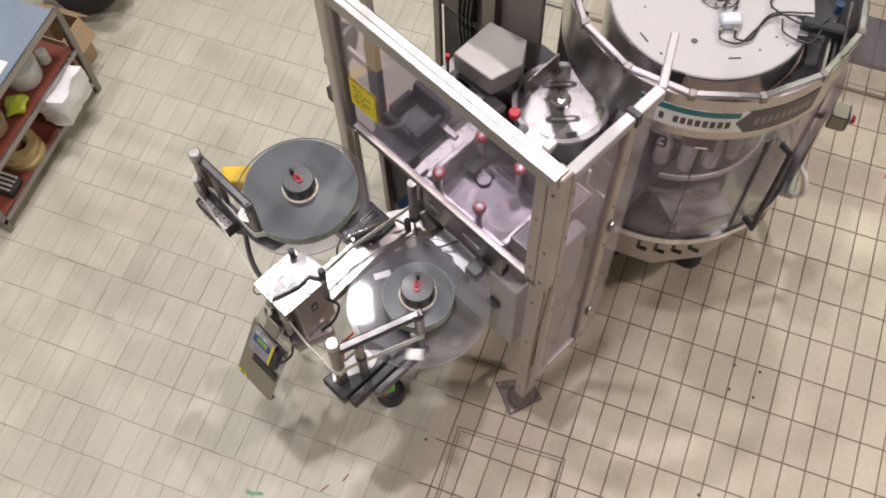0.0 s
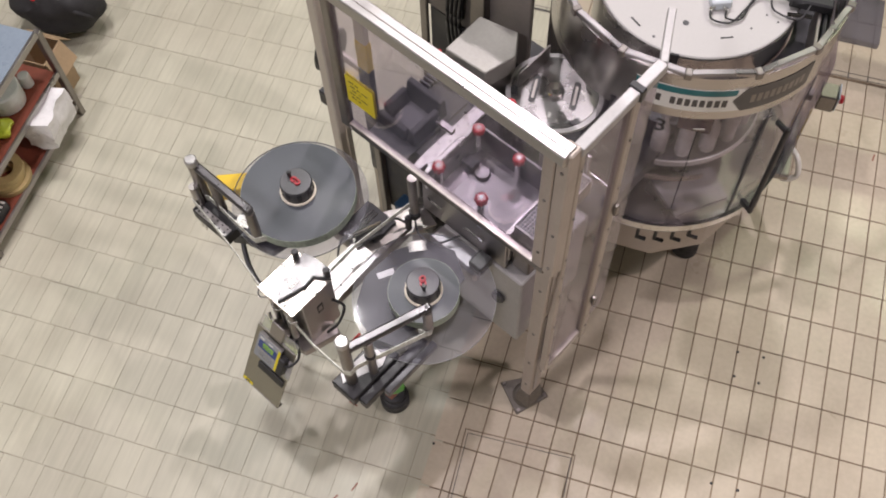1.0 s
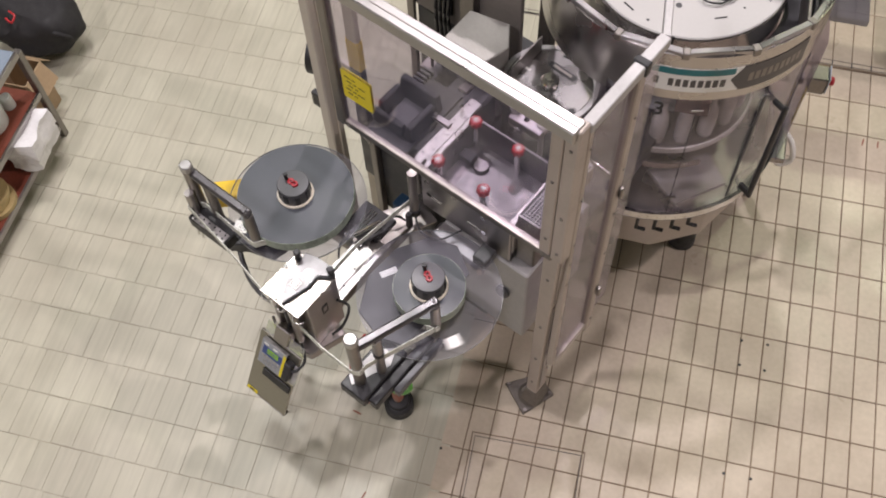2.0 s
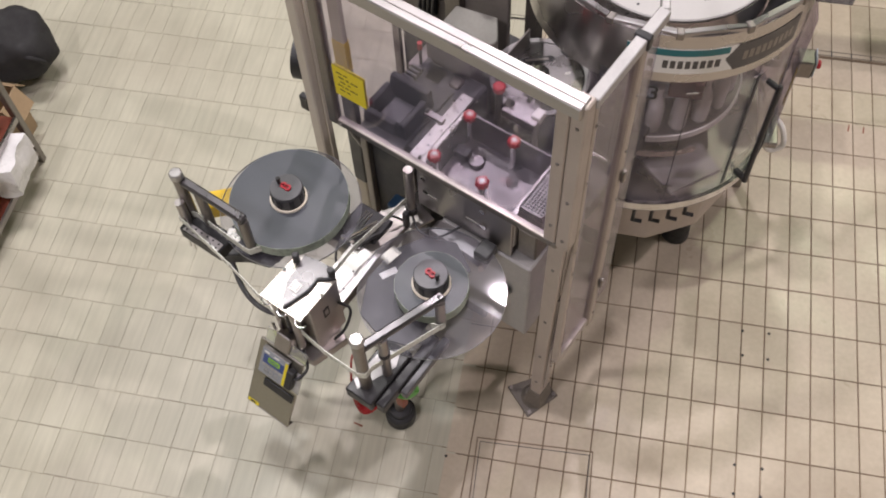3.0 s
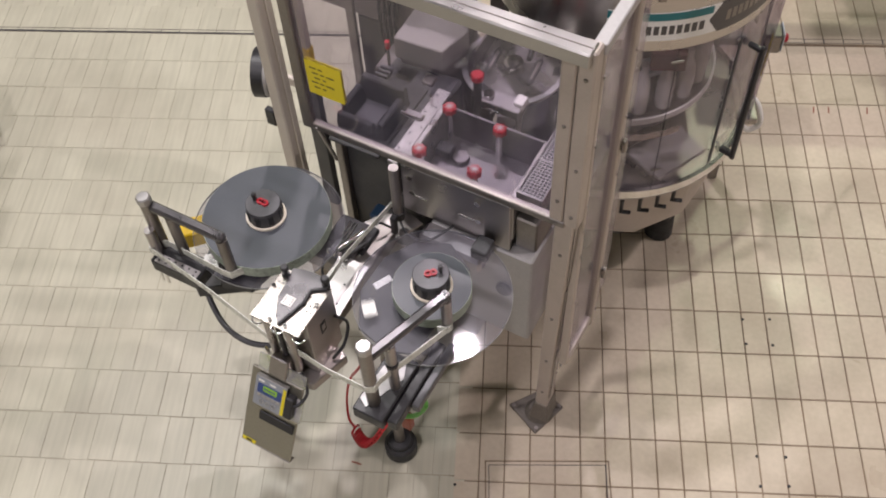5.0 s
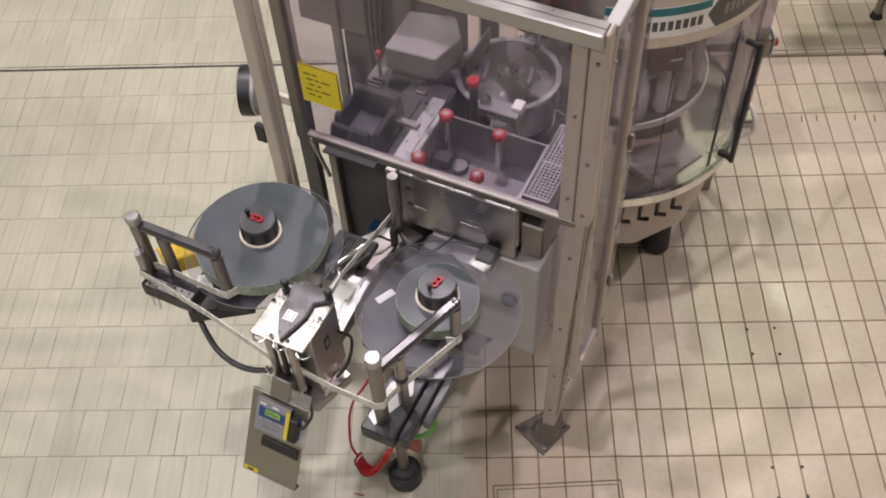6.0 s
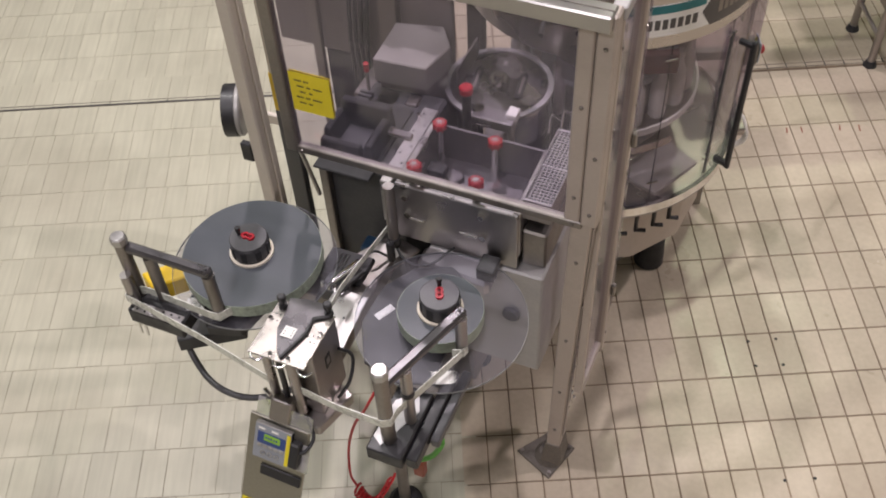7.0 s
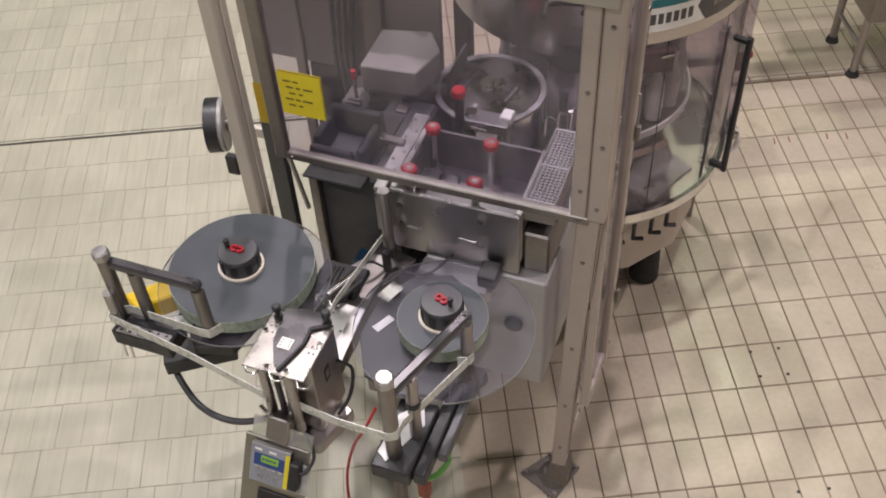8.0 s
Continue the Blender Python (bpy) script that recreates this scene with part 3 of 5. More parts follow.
def build_vacuum_drum():
    cu, cv = -0.478, 0.668
    d = thing("vacuum_drum", "polished steel vacuum drum with two dark slots, spinning", "vacuum drum", (cu, cv, 1.06))
    part("drum_body", cyl(B(), (cu, cv, 1.06), (cu, cv, 1.192), 0.178, 64, None, 0.004), CHROME, d)
    part("drum_top", cyl(B(), (cu, cv, 1.185), (cu, cv, 1.198), 0.1595, 64, None, 0.003), DRUM_TOP, d, "brushed drum lid")
    # paler than the drum: light caught by the curved edge is put into the colour
    part("drum_rim", sector(B(), (cu, cv), 0.160, 0.1785, 1.1925, 1.200, seg=64), SATIN_PALE, d, "drum rim with the light on its curved edge put into its colour")
    hub = part("hub", cyl(B(), (cu, cv, 1.198), (cu, cv, 1.222), 0.034, 28, None, 0.004), CHROME, d)
    part("hub_nut", cyl(B(), (cu, cv, 1.222), (cu, cv, 1.235), 0.016, 6), CHROME, hub)
    for s in (-1, 1):
        b = B()
        box(b, (-0.05, -0.013, 0), (0.05, 0.013, 0.002), 0.0, Matrix.Translation((cu, cv + s * 0.075, 1.1985)))
        for e in (-0.05, 0.05):
            cyl(b, (cu + e, cv + s * 0.075, 1.1985), (cu + e, cv + s * 0.075, 1.2004), 0.0129, 16)
        slot = part("slot", b, BLACK, d, "dark rubber-lined slot")
        part("slot_floor", box(B(), (cu - 0.042, cv + s * 0.075 - 0.005, 1.2005), (cu + 0.042, cv + s * 0.075 + 0.005, 1.2015)), STEEL_DULL, slot)
    part("index_mark", box(B(), (cu + 0.09, cv - 0.004, 1.1982), (cu + 0.112, cv + 0.004, 1.200)), WHITE, d)
    for k in range(3):
        a = radians(40 + 120 * k)
        x, y = cu + 0.146 * math.cos(a), cv + 0.146 * math.sin(a)
        part("rim_pad", box(B(), (-0.02, -0.012, 0), (0.02, 0.012, 0.004), 0.001, Matrix.Translation((x, y, 1.198)) @ Matrix.Rotation(a + 1.57, 4, "Z")), BLACK, d)
    return d


def build_base_cabinet():
    c = thing("machine_base", "stainless machine base cabinet below the label unit", "machine base", (-0.4, 0.4, 0))
    part("right_cabinet", box(B(), (-0.47, 0.05, 0.58), (-0.108, 0.42, 1.055), 0.006), SATIN_PALE, c, "smooth stainless cabinet")
    part("sloped_cover", prism(B(), [(-0.48, -0.02), (-0.25, -0.03), (-0.25, 0.055), (-0.48, 0.055)], 1.0, 1.06, 0.012), STEEL_H, c, "curved bright cover")
    part("cabinet_neck", box(B(), (-0.19, 0.09, 1.055), (-0.115, 0.3, 1.20), 0.006), STEEL_DULL, c)
    part("oval_knob", cyl(B(), (-0.2, 0.05, 0.86), (-0.2, 0.03, 0.86), 0.028, 24, None, 0.005), DARK_ANOD, c)
    part("dark_housing", box(B(), (-0.845, 0.12, 0.72), (-0.585, 0.5, 1.24), 0.01), BLACK_IN, c, "dark painted housing")
    part("inner_deck", box(B(), (-0.845, 0.07, 1.241), (-0.66, 0.40, 1.25), 0.003), BLACK, c)
    part("rear_deck", box(B(), (-0.90, 0.42, 0.90), (-0.10, 0.95, 0.98), 0.004), BLACK_IN, c)
    part("plinth", box(B(), (-0.83, 0.22, 0.12), (-0.40, 0.9, 0.72), 0.006), STEEL_DULL, c)
    for x, y in ((-0.76, 0.30), (-0.46, 0.40), (-0.78, 0.85), (-0.46, 0.85)):
        part("foot", cyl(B(), (x, y, 0.001), (x, y, 0.12), 0.05, 20, 0.035), RUBBER, c)
    part("clamp_block", box(B(), (-0.29, -0.02, 1.062), (-0.235, 0.045, 1.11), 0.004), DARK_ANOD, c)
    part("black_cable", tube(B(), smooth_path([(-0.56, 0.0, 1.09), (-0.5, -0.04, 1.075), (-0.43, -0.03, 1.08), (-0.38, 0.04, 1.1)], 6), 0.004), BLACK, c)
    part("motor", box(B(), (-0.70, 0.03, 0.90), (-0.645, 0.09, 0.98), 0.006), BLUE, c, "blue motor block")
    part("guide_roller", cyl(B(), (-0.557, 0.0, 1.12), (-0.557, 0.0, 1.335), 0.016, 20), STEEL, c)
    part("guide_roller_foot", cyl(B(), (-0.557, 0.0, 1.09), (-0.557, 0.0, 1.12), 0.02, 20), BLACK, c)
    part("guide_plate", prism(B(), [(-0.72, -0.10), (-0.60, -0.16), (-0.50, 0.05), (-0.60, 0.08)], 1.02, 1.03, 0.002), STEEL, c)
    part("sensor", box(B(), (-0.56, -0.05, 1.06), (-0.54, -0.03, 1.14), 0.003), BLACK, c)


def build_rear_frame():
    c = thing("rear_cabinet", "dark switch cabinet framed by steel posts behind the machine", "cabinet", (-0.95, 0.75, 0))
    part("back_panel", box(B(), (-1.16, 0.74, 0.1), (-0.665, 0.76, 1.10), 0.004), BLACK_IN, c)
    part("upper_panel", box(B(), (-1.34, 0.738, 1.104), (-0.665, 0.76, 1.85), 0.004), CABINET_GREY, c, "brown-grey upper cabinet door")
    part("door_lock", box(B(), (-1.0, 0.728, 1.16), (-0.975, 0.737, 1.32), 0.003), BLACK, c, "black door lock")
    part("steel_post", box(B(), (-1.20, 0.72, 0.001), (-1.161, 0.7375, 1.9), 0.004), STEEL_DULL, c)
    part("steel_post", box(B(), (-0.92, 0.705, 0.001), (-0.85, 0.739, 1.8), 0.004), STEEL_DULL, c)
    part("steel_post", box(B(), (-0.664, 0.85, 0.98), (-0.61, 0.90, 1.8), 0.004), STEEL_DULL, c)
    for k in range(4):
        part("cable", tube(B(), smooth_path([(-1.04 + 0.03 * k, 0.73, 0.9), (-1.03 + 0.02 * k, 0.70, 1.2), (-1.02 + 0.03 * k, 0.73, 1.6)], 6), 0.008), BLACK, c)


build_tray()
build_grate()
build_hex_cover()
build_clamp()
VACUUM = build_vacuum_drum()
build_base_cabinet()
build_rear_frame()


def build_bin():
    """Open dark catch bin on the housing."""
    b = thing("catch_bin", "open black plastic catch bin with dusty floor", "bin", (-0.76, 0.24, 1.25))
    part("bin_floor", box(B(), (-0.815, 0.17, 1.2505), (-0.715, 0.27, 1.256), 0.002), DARK_ANOD, b, "dusty dark grey floor")
    part("bin_wall", loft(B(), rect(-0.85, -0.68, 0.271, 0.315), 1.2505, rect(-0.845, -0.685, 0.285, 0.31), 1.335, 0.004), BLACK, b)
    part("bin_wall", loft(B(), rect(-0.714, -0.67, 0.135, 0.27), 1.2505, rect(-0.70, -0.678, 0.14, 0.27), 1.318, 0.004), BLACK, b)
    part("bin_wall", loft(B(), rect(-0.85, -0.7145, 0.13, 0.169), 1.2505, rect(-0.845, -0.7145, 0.135, 0.155), 1.305, 0.004), BLACK, b)
    part("bin_wall", loft(B(), rect(-0.855, -0.816, 0.1695, 0.2705), 1.2505, rect(-0.85, -0.83, 0.1695, 0.2705), 1.315, 0.004), BLACK, b)
    for k in range(5):
        part("tooth", box(B(), (-0.845, 0.33 + 0.018 * k, 1.2505), (-0.80, 0.34 + 0.018 * k, 1.275), 0.002), DARK_ANOD, b)


build_bin()


# ---- bottle carousel ----
CX, CY = 0.30, 1.12
AT_C = pose(CX, CY, 0)


SKIRT = 1.38


def build_carousel():
    c = thing("bottle_carousel", "round labelling carousel with steel hood, clear curved shield and white top", "labelling machine", (0, 0, 0), AT_C)
    o = (0, 0)
    # hood band, with a faceted upper rim
    hood = part("hood_band", sector(B(), o, 0.486, 0.492, 1.43, 1.64, seg=96), STEEL_ROUND, c, "rolled stainless hood band")
    part("hood_skirt", sector(B(), o, 0.4855, 0.4905, SKIRT, 1.43, -235, -113, 40), STEEL_ROUND, c, "deep rolled stainless skirt")
    rim = B()
    k = 14
    pts = [(0.486 * math.cos(radians(-90 + 360 * i / k + 4)), 0.486 * math.sin(radians(-90 + 360 * i / k + 4))) for i in range(k)]
    for i in range(k):
        a, b2 = Vector(pts[i]), Vector(pts[(i + 1) % k])
        d = b2 - a
        box(rim, (-0.003, -0.011, 0), (d.length + 0.003, 0.011, 0.022), 0.003, Matrix.Translation((a.x, a.y, 1.636)) @ Matrix.Rotation(math.atan2(d.y, d.x), 4, "Z"))
    part("hood_rim", rim, STEEL_H, c, "faceted bright rim bars")
    for i in range(k):
        x, y = pts[i]
        a = math.atan2(y, x)
        part("rim_clip", box(B(), (-0.014, -0.012, 0), (0.016, 0.012, 0.03), 0.003, Matrix.Translation((x, y, 1.632)) @ Matrix.Rotation(a, 4, "Z")), STEEL_DULL, c)
    # printed band
    band = part("brand_band", sector(B(), o, 0.4925, 0.4932, 1.472, 1.585, -104, -63, 24), WHITE, c, "white printed band with teal stripe and grey field")
    part("teal_stripe", sector(B(), o, 0.4933, 0.4938, 1.553, 1.582, -104, -66, 24), TEAL, band)
    part("grey_field", sector(B(), o, 0.4933, 0.4938, 1.468, 1.585, -62.5, -33, 24), DARK_PRINT, band)
    tip = B()
    for i in range(8):
        h = 0.0585 * (1 - i / 8)
        sector(tip, o, 0.4934, 0.4939, 1.5265 - h, 1.5265 + h, -62.5 - 0.55 * (i + 1), -62.5 - 0.55 * i, 1)
    part("field_tip", tip, DARK_PRINT, band)
    for i in range(10):
        a = -95.5 + i * 2.75
        if i == 1:
            continue
        part("letter_bar", sector(B(), o, 0.4934, 0.4939, 1.497, 1.532, a, a + 1.9, 3), DARK_PRINT, band)
    for i in range(9):
        a = -60 + i * 2.7
        part("letter_bar", sector(B(), o, 0.494, 0.4944, 1.505, 1.545, a, a + 1.8, 3), STEEL_DULL, band)
    # clear shield
    part("shield", sector(B(), o, 0.483, 0.487, 0.735, 1.43, -118, 10, 64), SHIELD, c, "clear curved shield", shadow=False)
    for a in (-104, -76.4, -48, -20):
        part("shield_seam", sector(B(), o, 0.4872, 0.4885, 0.74, 1.43, a, a + 0.35, 1), BLACK, c)
    for a in (-76, -48):
        for z in (0.84, 1.37):
            part("shield_hinge", box(B(), (-0.003, -0.02, -0.003), (0.004, 0.02, 0.003), 0.001, Matrix.Rotation(radians(a), 4, "Z") @ Matrix.Translation((0.49, 0, z))), STEEL_DULL, c)
    part("lower_pane", sector(B(), o, 0.484, 0.488, 0.735, 1.43, 10, 60, 24), PANE, c, shadow=False)
    # door handle
    m = Matrix.Rotation(radians(-41), 4, "Z")
    hb = B()
    box(hb, (0.49, -0.009, 1.297), (0.545, 0.009, 1.319), 0.005, m)
    box(hb, (0.49, -0.011, 0.775), (0.545, 0.011, 0.802), 0.005, m)
    box(hb, (0.534, -0.009, 0.768), (0.554, 0.009, 1.327), 0.005, m)
    part("door_handle", hb, BLACK, c, "long black door handle")
    hb = box(B(), (0.4885, -0.005, 0.76), (0.497, 0.005, 1.38), 0.002, Matrix.Rotation(radians(-48), 4, "Z"))
    part("door_edge", hb, DARK_ANOD, c)
    # number on the shield
    cu = bpy.data.curves.new("numeral", "FONT")
    cu.body, cu.size, cu.extrude, cu.align_x = "3", 0.095, 0.001, "CENTER"
    cu.materials.append(BLACK)
    ob = new("numeral", cu)
    ob.matrix_world = AT_C @ Matrix.Rotation(radians(-91), 4, "Z") @ Matrix.Translation((0.49, 0, 1.335)) @ pose(0, 0, 0, 90, 0, 90)
    ob.parent = c
    ob.matrix_parent_inverse = c.matrix_world.inverted()
    # table and base
    part("table", cyl(B(), (0, 0, 0.675), (0, 0, 0.722), 0.50, 96, None, 0.012), STEEL_H, c, "steel table with rounded lip")
    part("table_lip", sector(B(), o, 0.488, 0.504, 0.70, 0.737, seg=96), CHROME, c)
    part("table_deck", cyl(B(), (0, 0, 0.722), (0, 0, 0.728), 0.485, 64), STEEL_ROUND, c)
    base_pts = [(0.43 * math.cos(radians(-90 + 30 * i + 13)), 0.43 * math.sin(radians(-90 + 30 * i + 13))) for i in range(12)]
    part("base", prism(B(), base_pts, 0.37, 0.675, 0.006), GUARD_STEEL, c, "faceted stainless base")
    # dark block that stands in for the shade beneath the base
    part("lower_base", prism(B(), [(x * 0.72, y * 0.72) for x, y in base_pts], 0.2, 0.37, 0.006), BLACK_IN, c)
    for i in range(4):
        a = radians(-85 + 8.5 * i)
        x, y = 0.432 * math.cos(a), 0.432 * math.sin(a)
        part("base_hook", tube(B(), [(x * 1.08 - 0.018, y * 1.08, 0.668), (x * 1.09 - 0.018, y * 1.09, 0.645), (x * 1.09 - 0.018, y * 1.09, 0.575), (x * 1.09 + 0.018, y * 1.09, 0.570)], 0.0085), BLACK, c, "black wire hook")
    for a, r in ((-27, 0.29), (-117, 0.22), (63, 0.3), (150, 0.3)):
        x, y = r * math.cos(radians(a)), r * math.sin(radians(a))
        part("foot", cyl(B(), (x, y, 0.001), (x, y, 0.16), 0.062, 24, 0.055, 0.006), RUBBER, c, "black rubber foot")
        part("foot_column", cyl(B(), (x, y, 0.16), (x, y, 0.37), 0.03, 16), STEEL_DULL, c)
    # inner head
    head = part("head_drum", cyl(B(), (0, 0, 1.33), (0, 0, 1.545), 0.345, 80), STEEL_ROUND, c, "brushed inner drum")
    part("head_top", cyl(B(), (0, 0, 1.5455), (0, 0, 1.557), 0.342, 80, None, 0.004), WHITE_TOP, c, "white drum top plate")
    part("head_skirt", cyl(B(), (0, 0, 1.26), (0, 0, 1.33), 0.30, 64), BLACK_IN, c)
    part("centre_column", cyl(B(), (0, 0, 0.728), (0, 0, 1.26), 0.17, 40), STEEL_DULL, c)
    fl = part("centre_flange", cyl(B(), (0.02, 0.02, 1.557), (0.02, 0.02, 1.568), 0.072, 40, None, 0.003), STEEL_H, head)
    part("flange_cap", cyl(B(), (0.02, 0.02, 1.568), (0.02, 0.02, 1.578), 0.045, 32, None, 0.003), STEEL, head)
    for i in range(8):
        a = i * math.pi / 4
        part("flange_bolt", cyl(B(), (0.02 + 0.06 * math.cos(a), 0.02 + 0.06 * math.sin(a), 1.568), (0.02 + 0.06 * math.cos(a), 0.02 + 0.06 * math.sin(a), 1.573), 0.005, 6), STEEL_DULL, head)
    for x, y, w, r in ((-0.17, -0.245, 0.045, -40), (0.13, -0.23, 0.042, 22)):
        part("slot", box(B(), (-w / 2, -0.003, 0), (w / 2, 0.003, 0.001), 0, Matrix.Translation((x, y, 1.5572)) @ Matrix.Rotation(radians(r), 4, "Z")), BLACK, head)
    for x, y, r in ((-0.01, -0.205, 0.011), (0.24, -0.10, 0.004), (0.20, -0.17, 0.004), (-0.2, -0.12, 0.004), (-0.1, -0.29, 0.005), (0.28, -0.12, 0.004)):
        part("hole", cyl(B(), (x, y, 1.557), (x, y, 1.5582), r, 14), DARK_ANOD, head)
    part("rim_notch", box(B(), (-0.05, -0.3475, 1.50), (-0.005, -0.338, 1.556), 0.002), BLACK, head)
    # junction box and cables on the top plate
    jb = part("junction_box", box(B(), (-0.034, -0.024, 0), (0.034, 0.024, 0.040), 0.006, Matrix.Translation((0.082, -0.100, 1.5575)) @ Matrix.Rotation(radians(22), 4, "Z")), GREY_BOX, c, "pale grey junction box")
    for dx, dy in ((-0.02, -0.032), (0.02, -0.022), (-0.03, 0.03), (0.005, 0.04)):
        part("gland", cyl(B(), (0.082 + dx * 0.8, -0.10 + dy * 0.8, 1.575), (0.082 + dx * 1.4, -0.10 + dy * 1.5, 1.575), 0.008, 12), CHROME, jb)
    for pts3 in (
        [(0.108, -0.13, 1.575), (0.113, -0.165, 1.575), (0.16, -0.15, 1.57), (0.18, -0.08, 1.57), (0.22, -0.03, 1.58), (0.32, -0.02, 1.60)],
        [(0.057, -0.145, 1.575), (0.07, -0.18, 1.572), (0.13, -0.175, 1.57), (0.17, -0.10, 1.57), (0.21, -0.03, 1.585), (0.33, -0.01, 1.61)],
        [(0.088, -0.045, 1.575), (0.08, 0.05, 1.58), (0.06, 0.12, 1.58)],
        [(0.045, -0.055, 1.575), (0.065, 0.05, 1.58), (0.04, 0.12, 1.58)],
        [(0.22, 0.12, 1.57), (0.19, 0.02, 1.575), (0.24, -0.03, 1.59), (0.34, -0.06, 1.60), (0.38, -0.02, 1.62)],
        [(0.24, -0.04, 1.58), (0.26, -0.09, 1.575), (0.34, -0.11, 1.58), (0.37, -0.05, 1.60)],
    ):
        part("cable", tube(B(), smooth_path(pts3, 8), 0.0034), BLACK, jb)
    # actuator beside the drum
    act = part("actuator", box(B(), (0.30, -0.06, 1.57), (0.44, -0.02, 1.61), 0.006), BLACK, c, "black actuator with cables")
    part("actuator_rod", cyl(B(), (0.28, -0.02, 1.585), (0.38, -0.01, 1.585), 0.008, 12), CHROME, act)
    part("actuator_rod", cyl(B(), (0.30, -0.095, 1.575), (0.38, -0.085, 1.575), 0.008, 12), CHROME, act)
    part("actuator_plug", cyl(B(), (0.40, 0.03, 1.60), (0.40, 0.03, 1.64), 0.014, 14), BLUE, act)
    for i in range(3):
        part("bracket_bar", box(B(), (0.40 + 0.02 * i, -0.22 + 0.05 * i, 1.3), (0.412 + 0.02 * i, 0.02 + 0.05 * i, 1.57), 0.002), (STEEL_DULL, BLACK, STEEL)[i], act)
    # dark ring added to fill the gap between drum and hood
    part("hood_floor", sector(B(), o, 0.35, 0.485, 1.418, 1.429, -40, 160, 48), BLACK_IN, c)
    # inner plates seen through the shield
    part("bottle_plate", sector(B(), o, 0.15, 0.345, 0.93, 0.95, seg=72), TRAY, c, "steel bottle plate ring")
    part("plate_rim", sector(B(), o, 0.3455, 0.352, 0.928, 0.956, seg=72), WHITE, c, "pale plate rim")
    part("under_drum", cyl(B(), (0, 0, 0.80), (0, 0, 0.929), 0.27, 48), DARK_ANOD, c, "dark lower drum")
    part("deck_plate", prism(B(), [(0.02, -0.30), (0.145, -0.436), (0.324, -0.295), (0.24, -0.17)], 0.7285, 0.742, 0.002), SATIN_PALE, c, "raised steel deck plate")
    part("guide_curve", sector(B(), o, 0.395, 0.400, 0.90, 0.93, -150, -60, 30), STEEL_ROUND, c)
    part("dark_sensor", box(B(), (0.05, -0.405, 1.255), (0.165, -0.375, 1.335), 0.004), SENSOR_RED, c, "dark red sensor housing")
    return c


def build_bottles():
    ring = thing("bottle_ring", "ring of white plastic bottles turning in the carousel", "bottles", (0, 0, 0.951), AT_C)
    r = 0.298
    prof = [(0.0, 0.0), (0.029, 0.0), (0.031, 0.006), (0.031, 0.12), (0.027, 0.145), (0.014, 0.175), (0.013, 0.20), (0.016, 0.202), (0.016, 0.225), (0.0, 0.226)]
    b = B()
    seg = 16
    rows = [[b.verts.new((max(pr, 0.0005) * math.cos(2 * math.pi * k / seg), max(pr, 0.0005) * math.sin(2 * math.pi * k / seg), pz)) for k in range(seg)] for pr, pz in prof]
    for x, y in zip(rows, rows[1:]):
        for k in range(seg):
            b.faces.new((x[k], x[(k + 1) % seg], y[(k + 1) % seg], y[k]))
    me = bpy.data.meshes.new("bottle")
    b.to_mesh(me)
    b.free()
    me.materials.append(BOTTLE)
    me.shade_smooth()
    me.set_sharp_from_angle(angle=radians(40))
    for i in range(20):
        ob = new("bottle", me)
        a = radians(18 * i)
        ob.parent = ring
        ob.location = (r * math.cos(a), r * math.sin(a), 0.001)
    part("star_wheel", sector(B(), (0, 0), 0.19, 0.262, 1.07, 1.09, seg=40), GREY_BOX, ring)
    return ring


def build_side_box():
    s = thing("switch_box", "grey switch box with red button on a bracket beside the carousel", "switch box", (0.93, 1.36, 0.6), I4)
    part("box", box(B(), (0.89, 1.34, 0.74), (0.96, 1.42, 0.83), 0.005), STEEL_DULL, s)
    part("blue_plate", box(B(), (0.961, 1.34, 0.75), (0.967, 1.42, 0.84), 0.002), GREY_BOX, s)
    part("red_button", cyl(B(), (0.967, 1.38, 0.79), (0.99, 1.38, 0.79), 0.018, 20, None, 0.004), RED, s, "red push button")
    part("bracket", box(B(), (0.70, 1.36, 0.76), (0.87, 1.40, 0.80), 0.003), STEEL, s)
    part("white_hook", tube(B(), smooth_path([(0.84, 1.17, 0.68), (0.88, 1.15, 0.64), (0.90, 1.13, 0.56), (0.86, 1.12, 0.53), (0.83, 1.12, 0.55)], 6), 0.012, 10), WHITE, s, "white bent hook")
    part("side_panel", box(B(), (0.80, 0.98, 0.735), (0.806, 1.32, 1.43), 0.002), PANE, s, shadow=False)
    part("yellow_strip", box(B(), (0.8065, 1.0, 0.95), (0.8075, 1.02, 1.15)), YELLOW_LABEL, s)
    part("side_leg", box(B(), (0.80, 1.29, 0.001), (0.84, 1.33, 0.735), 0.004), STEEL, s)
    part("side_shelf", box(B(), (0.76, 0.99, 0.70), (0.84, 1.33, 0.735), 0.004), STEEL, s)
    part("upper_plate", box(B(), (0.80, 1.30, 1.20), (0.99, 1.52, 1.23), 0.003), SMOKE, s)
    part("hose", tube(B(), smooth_path([(0.9, 1.6, 1.3), (1.0, 1.5, 1.28), (1.1, 1.55, 1.15), (1.25, 1.6, 0.95)], 6), 0.012), BLACK, s)


build_carousel()
BOTTLES = build_bottles()
build_side_box()


# ---- label unwinders ----
LU, LV, RU, RV = -0.907, -0.220, -0.316, -0.214


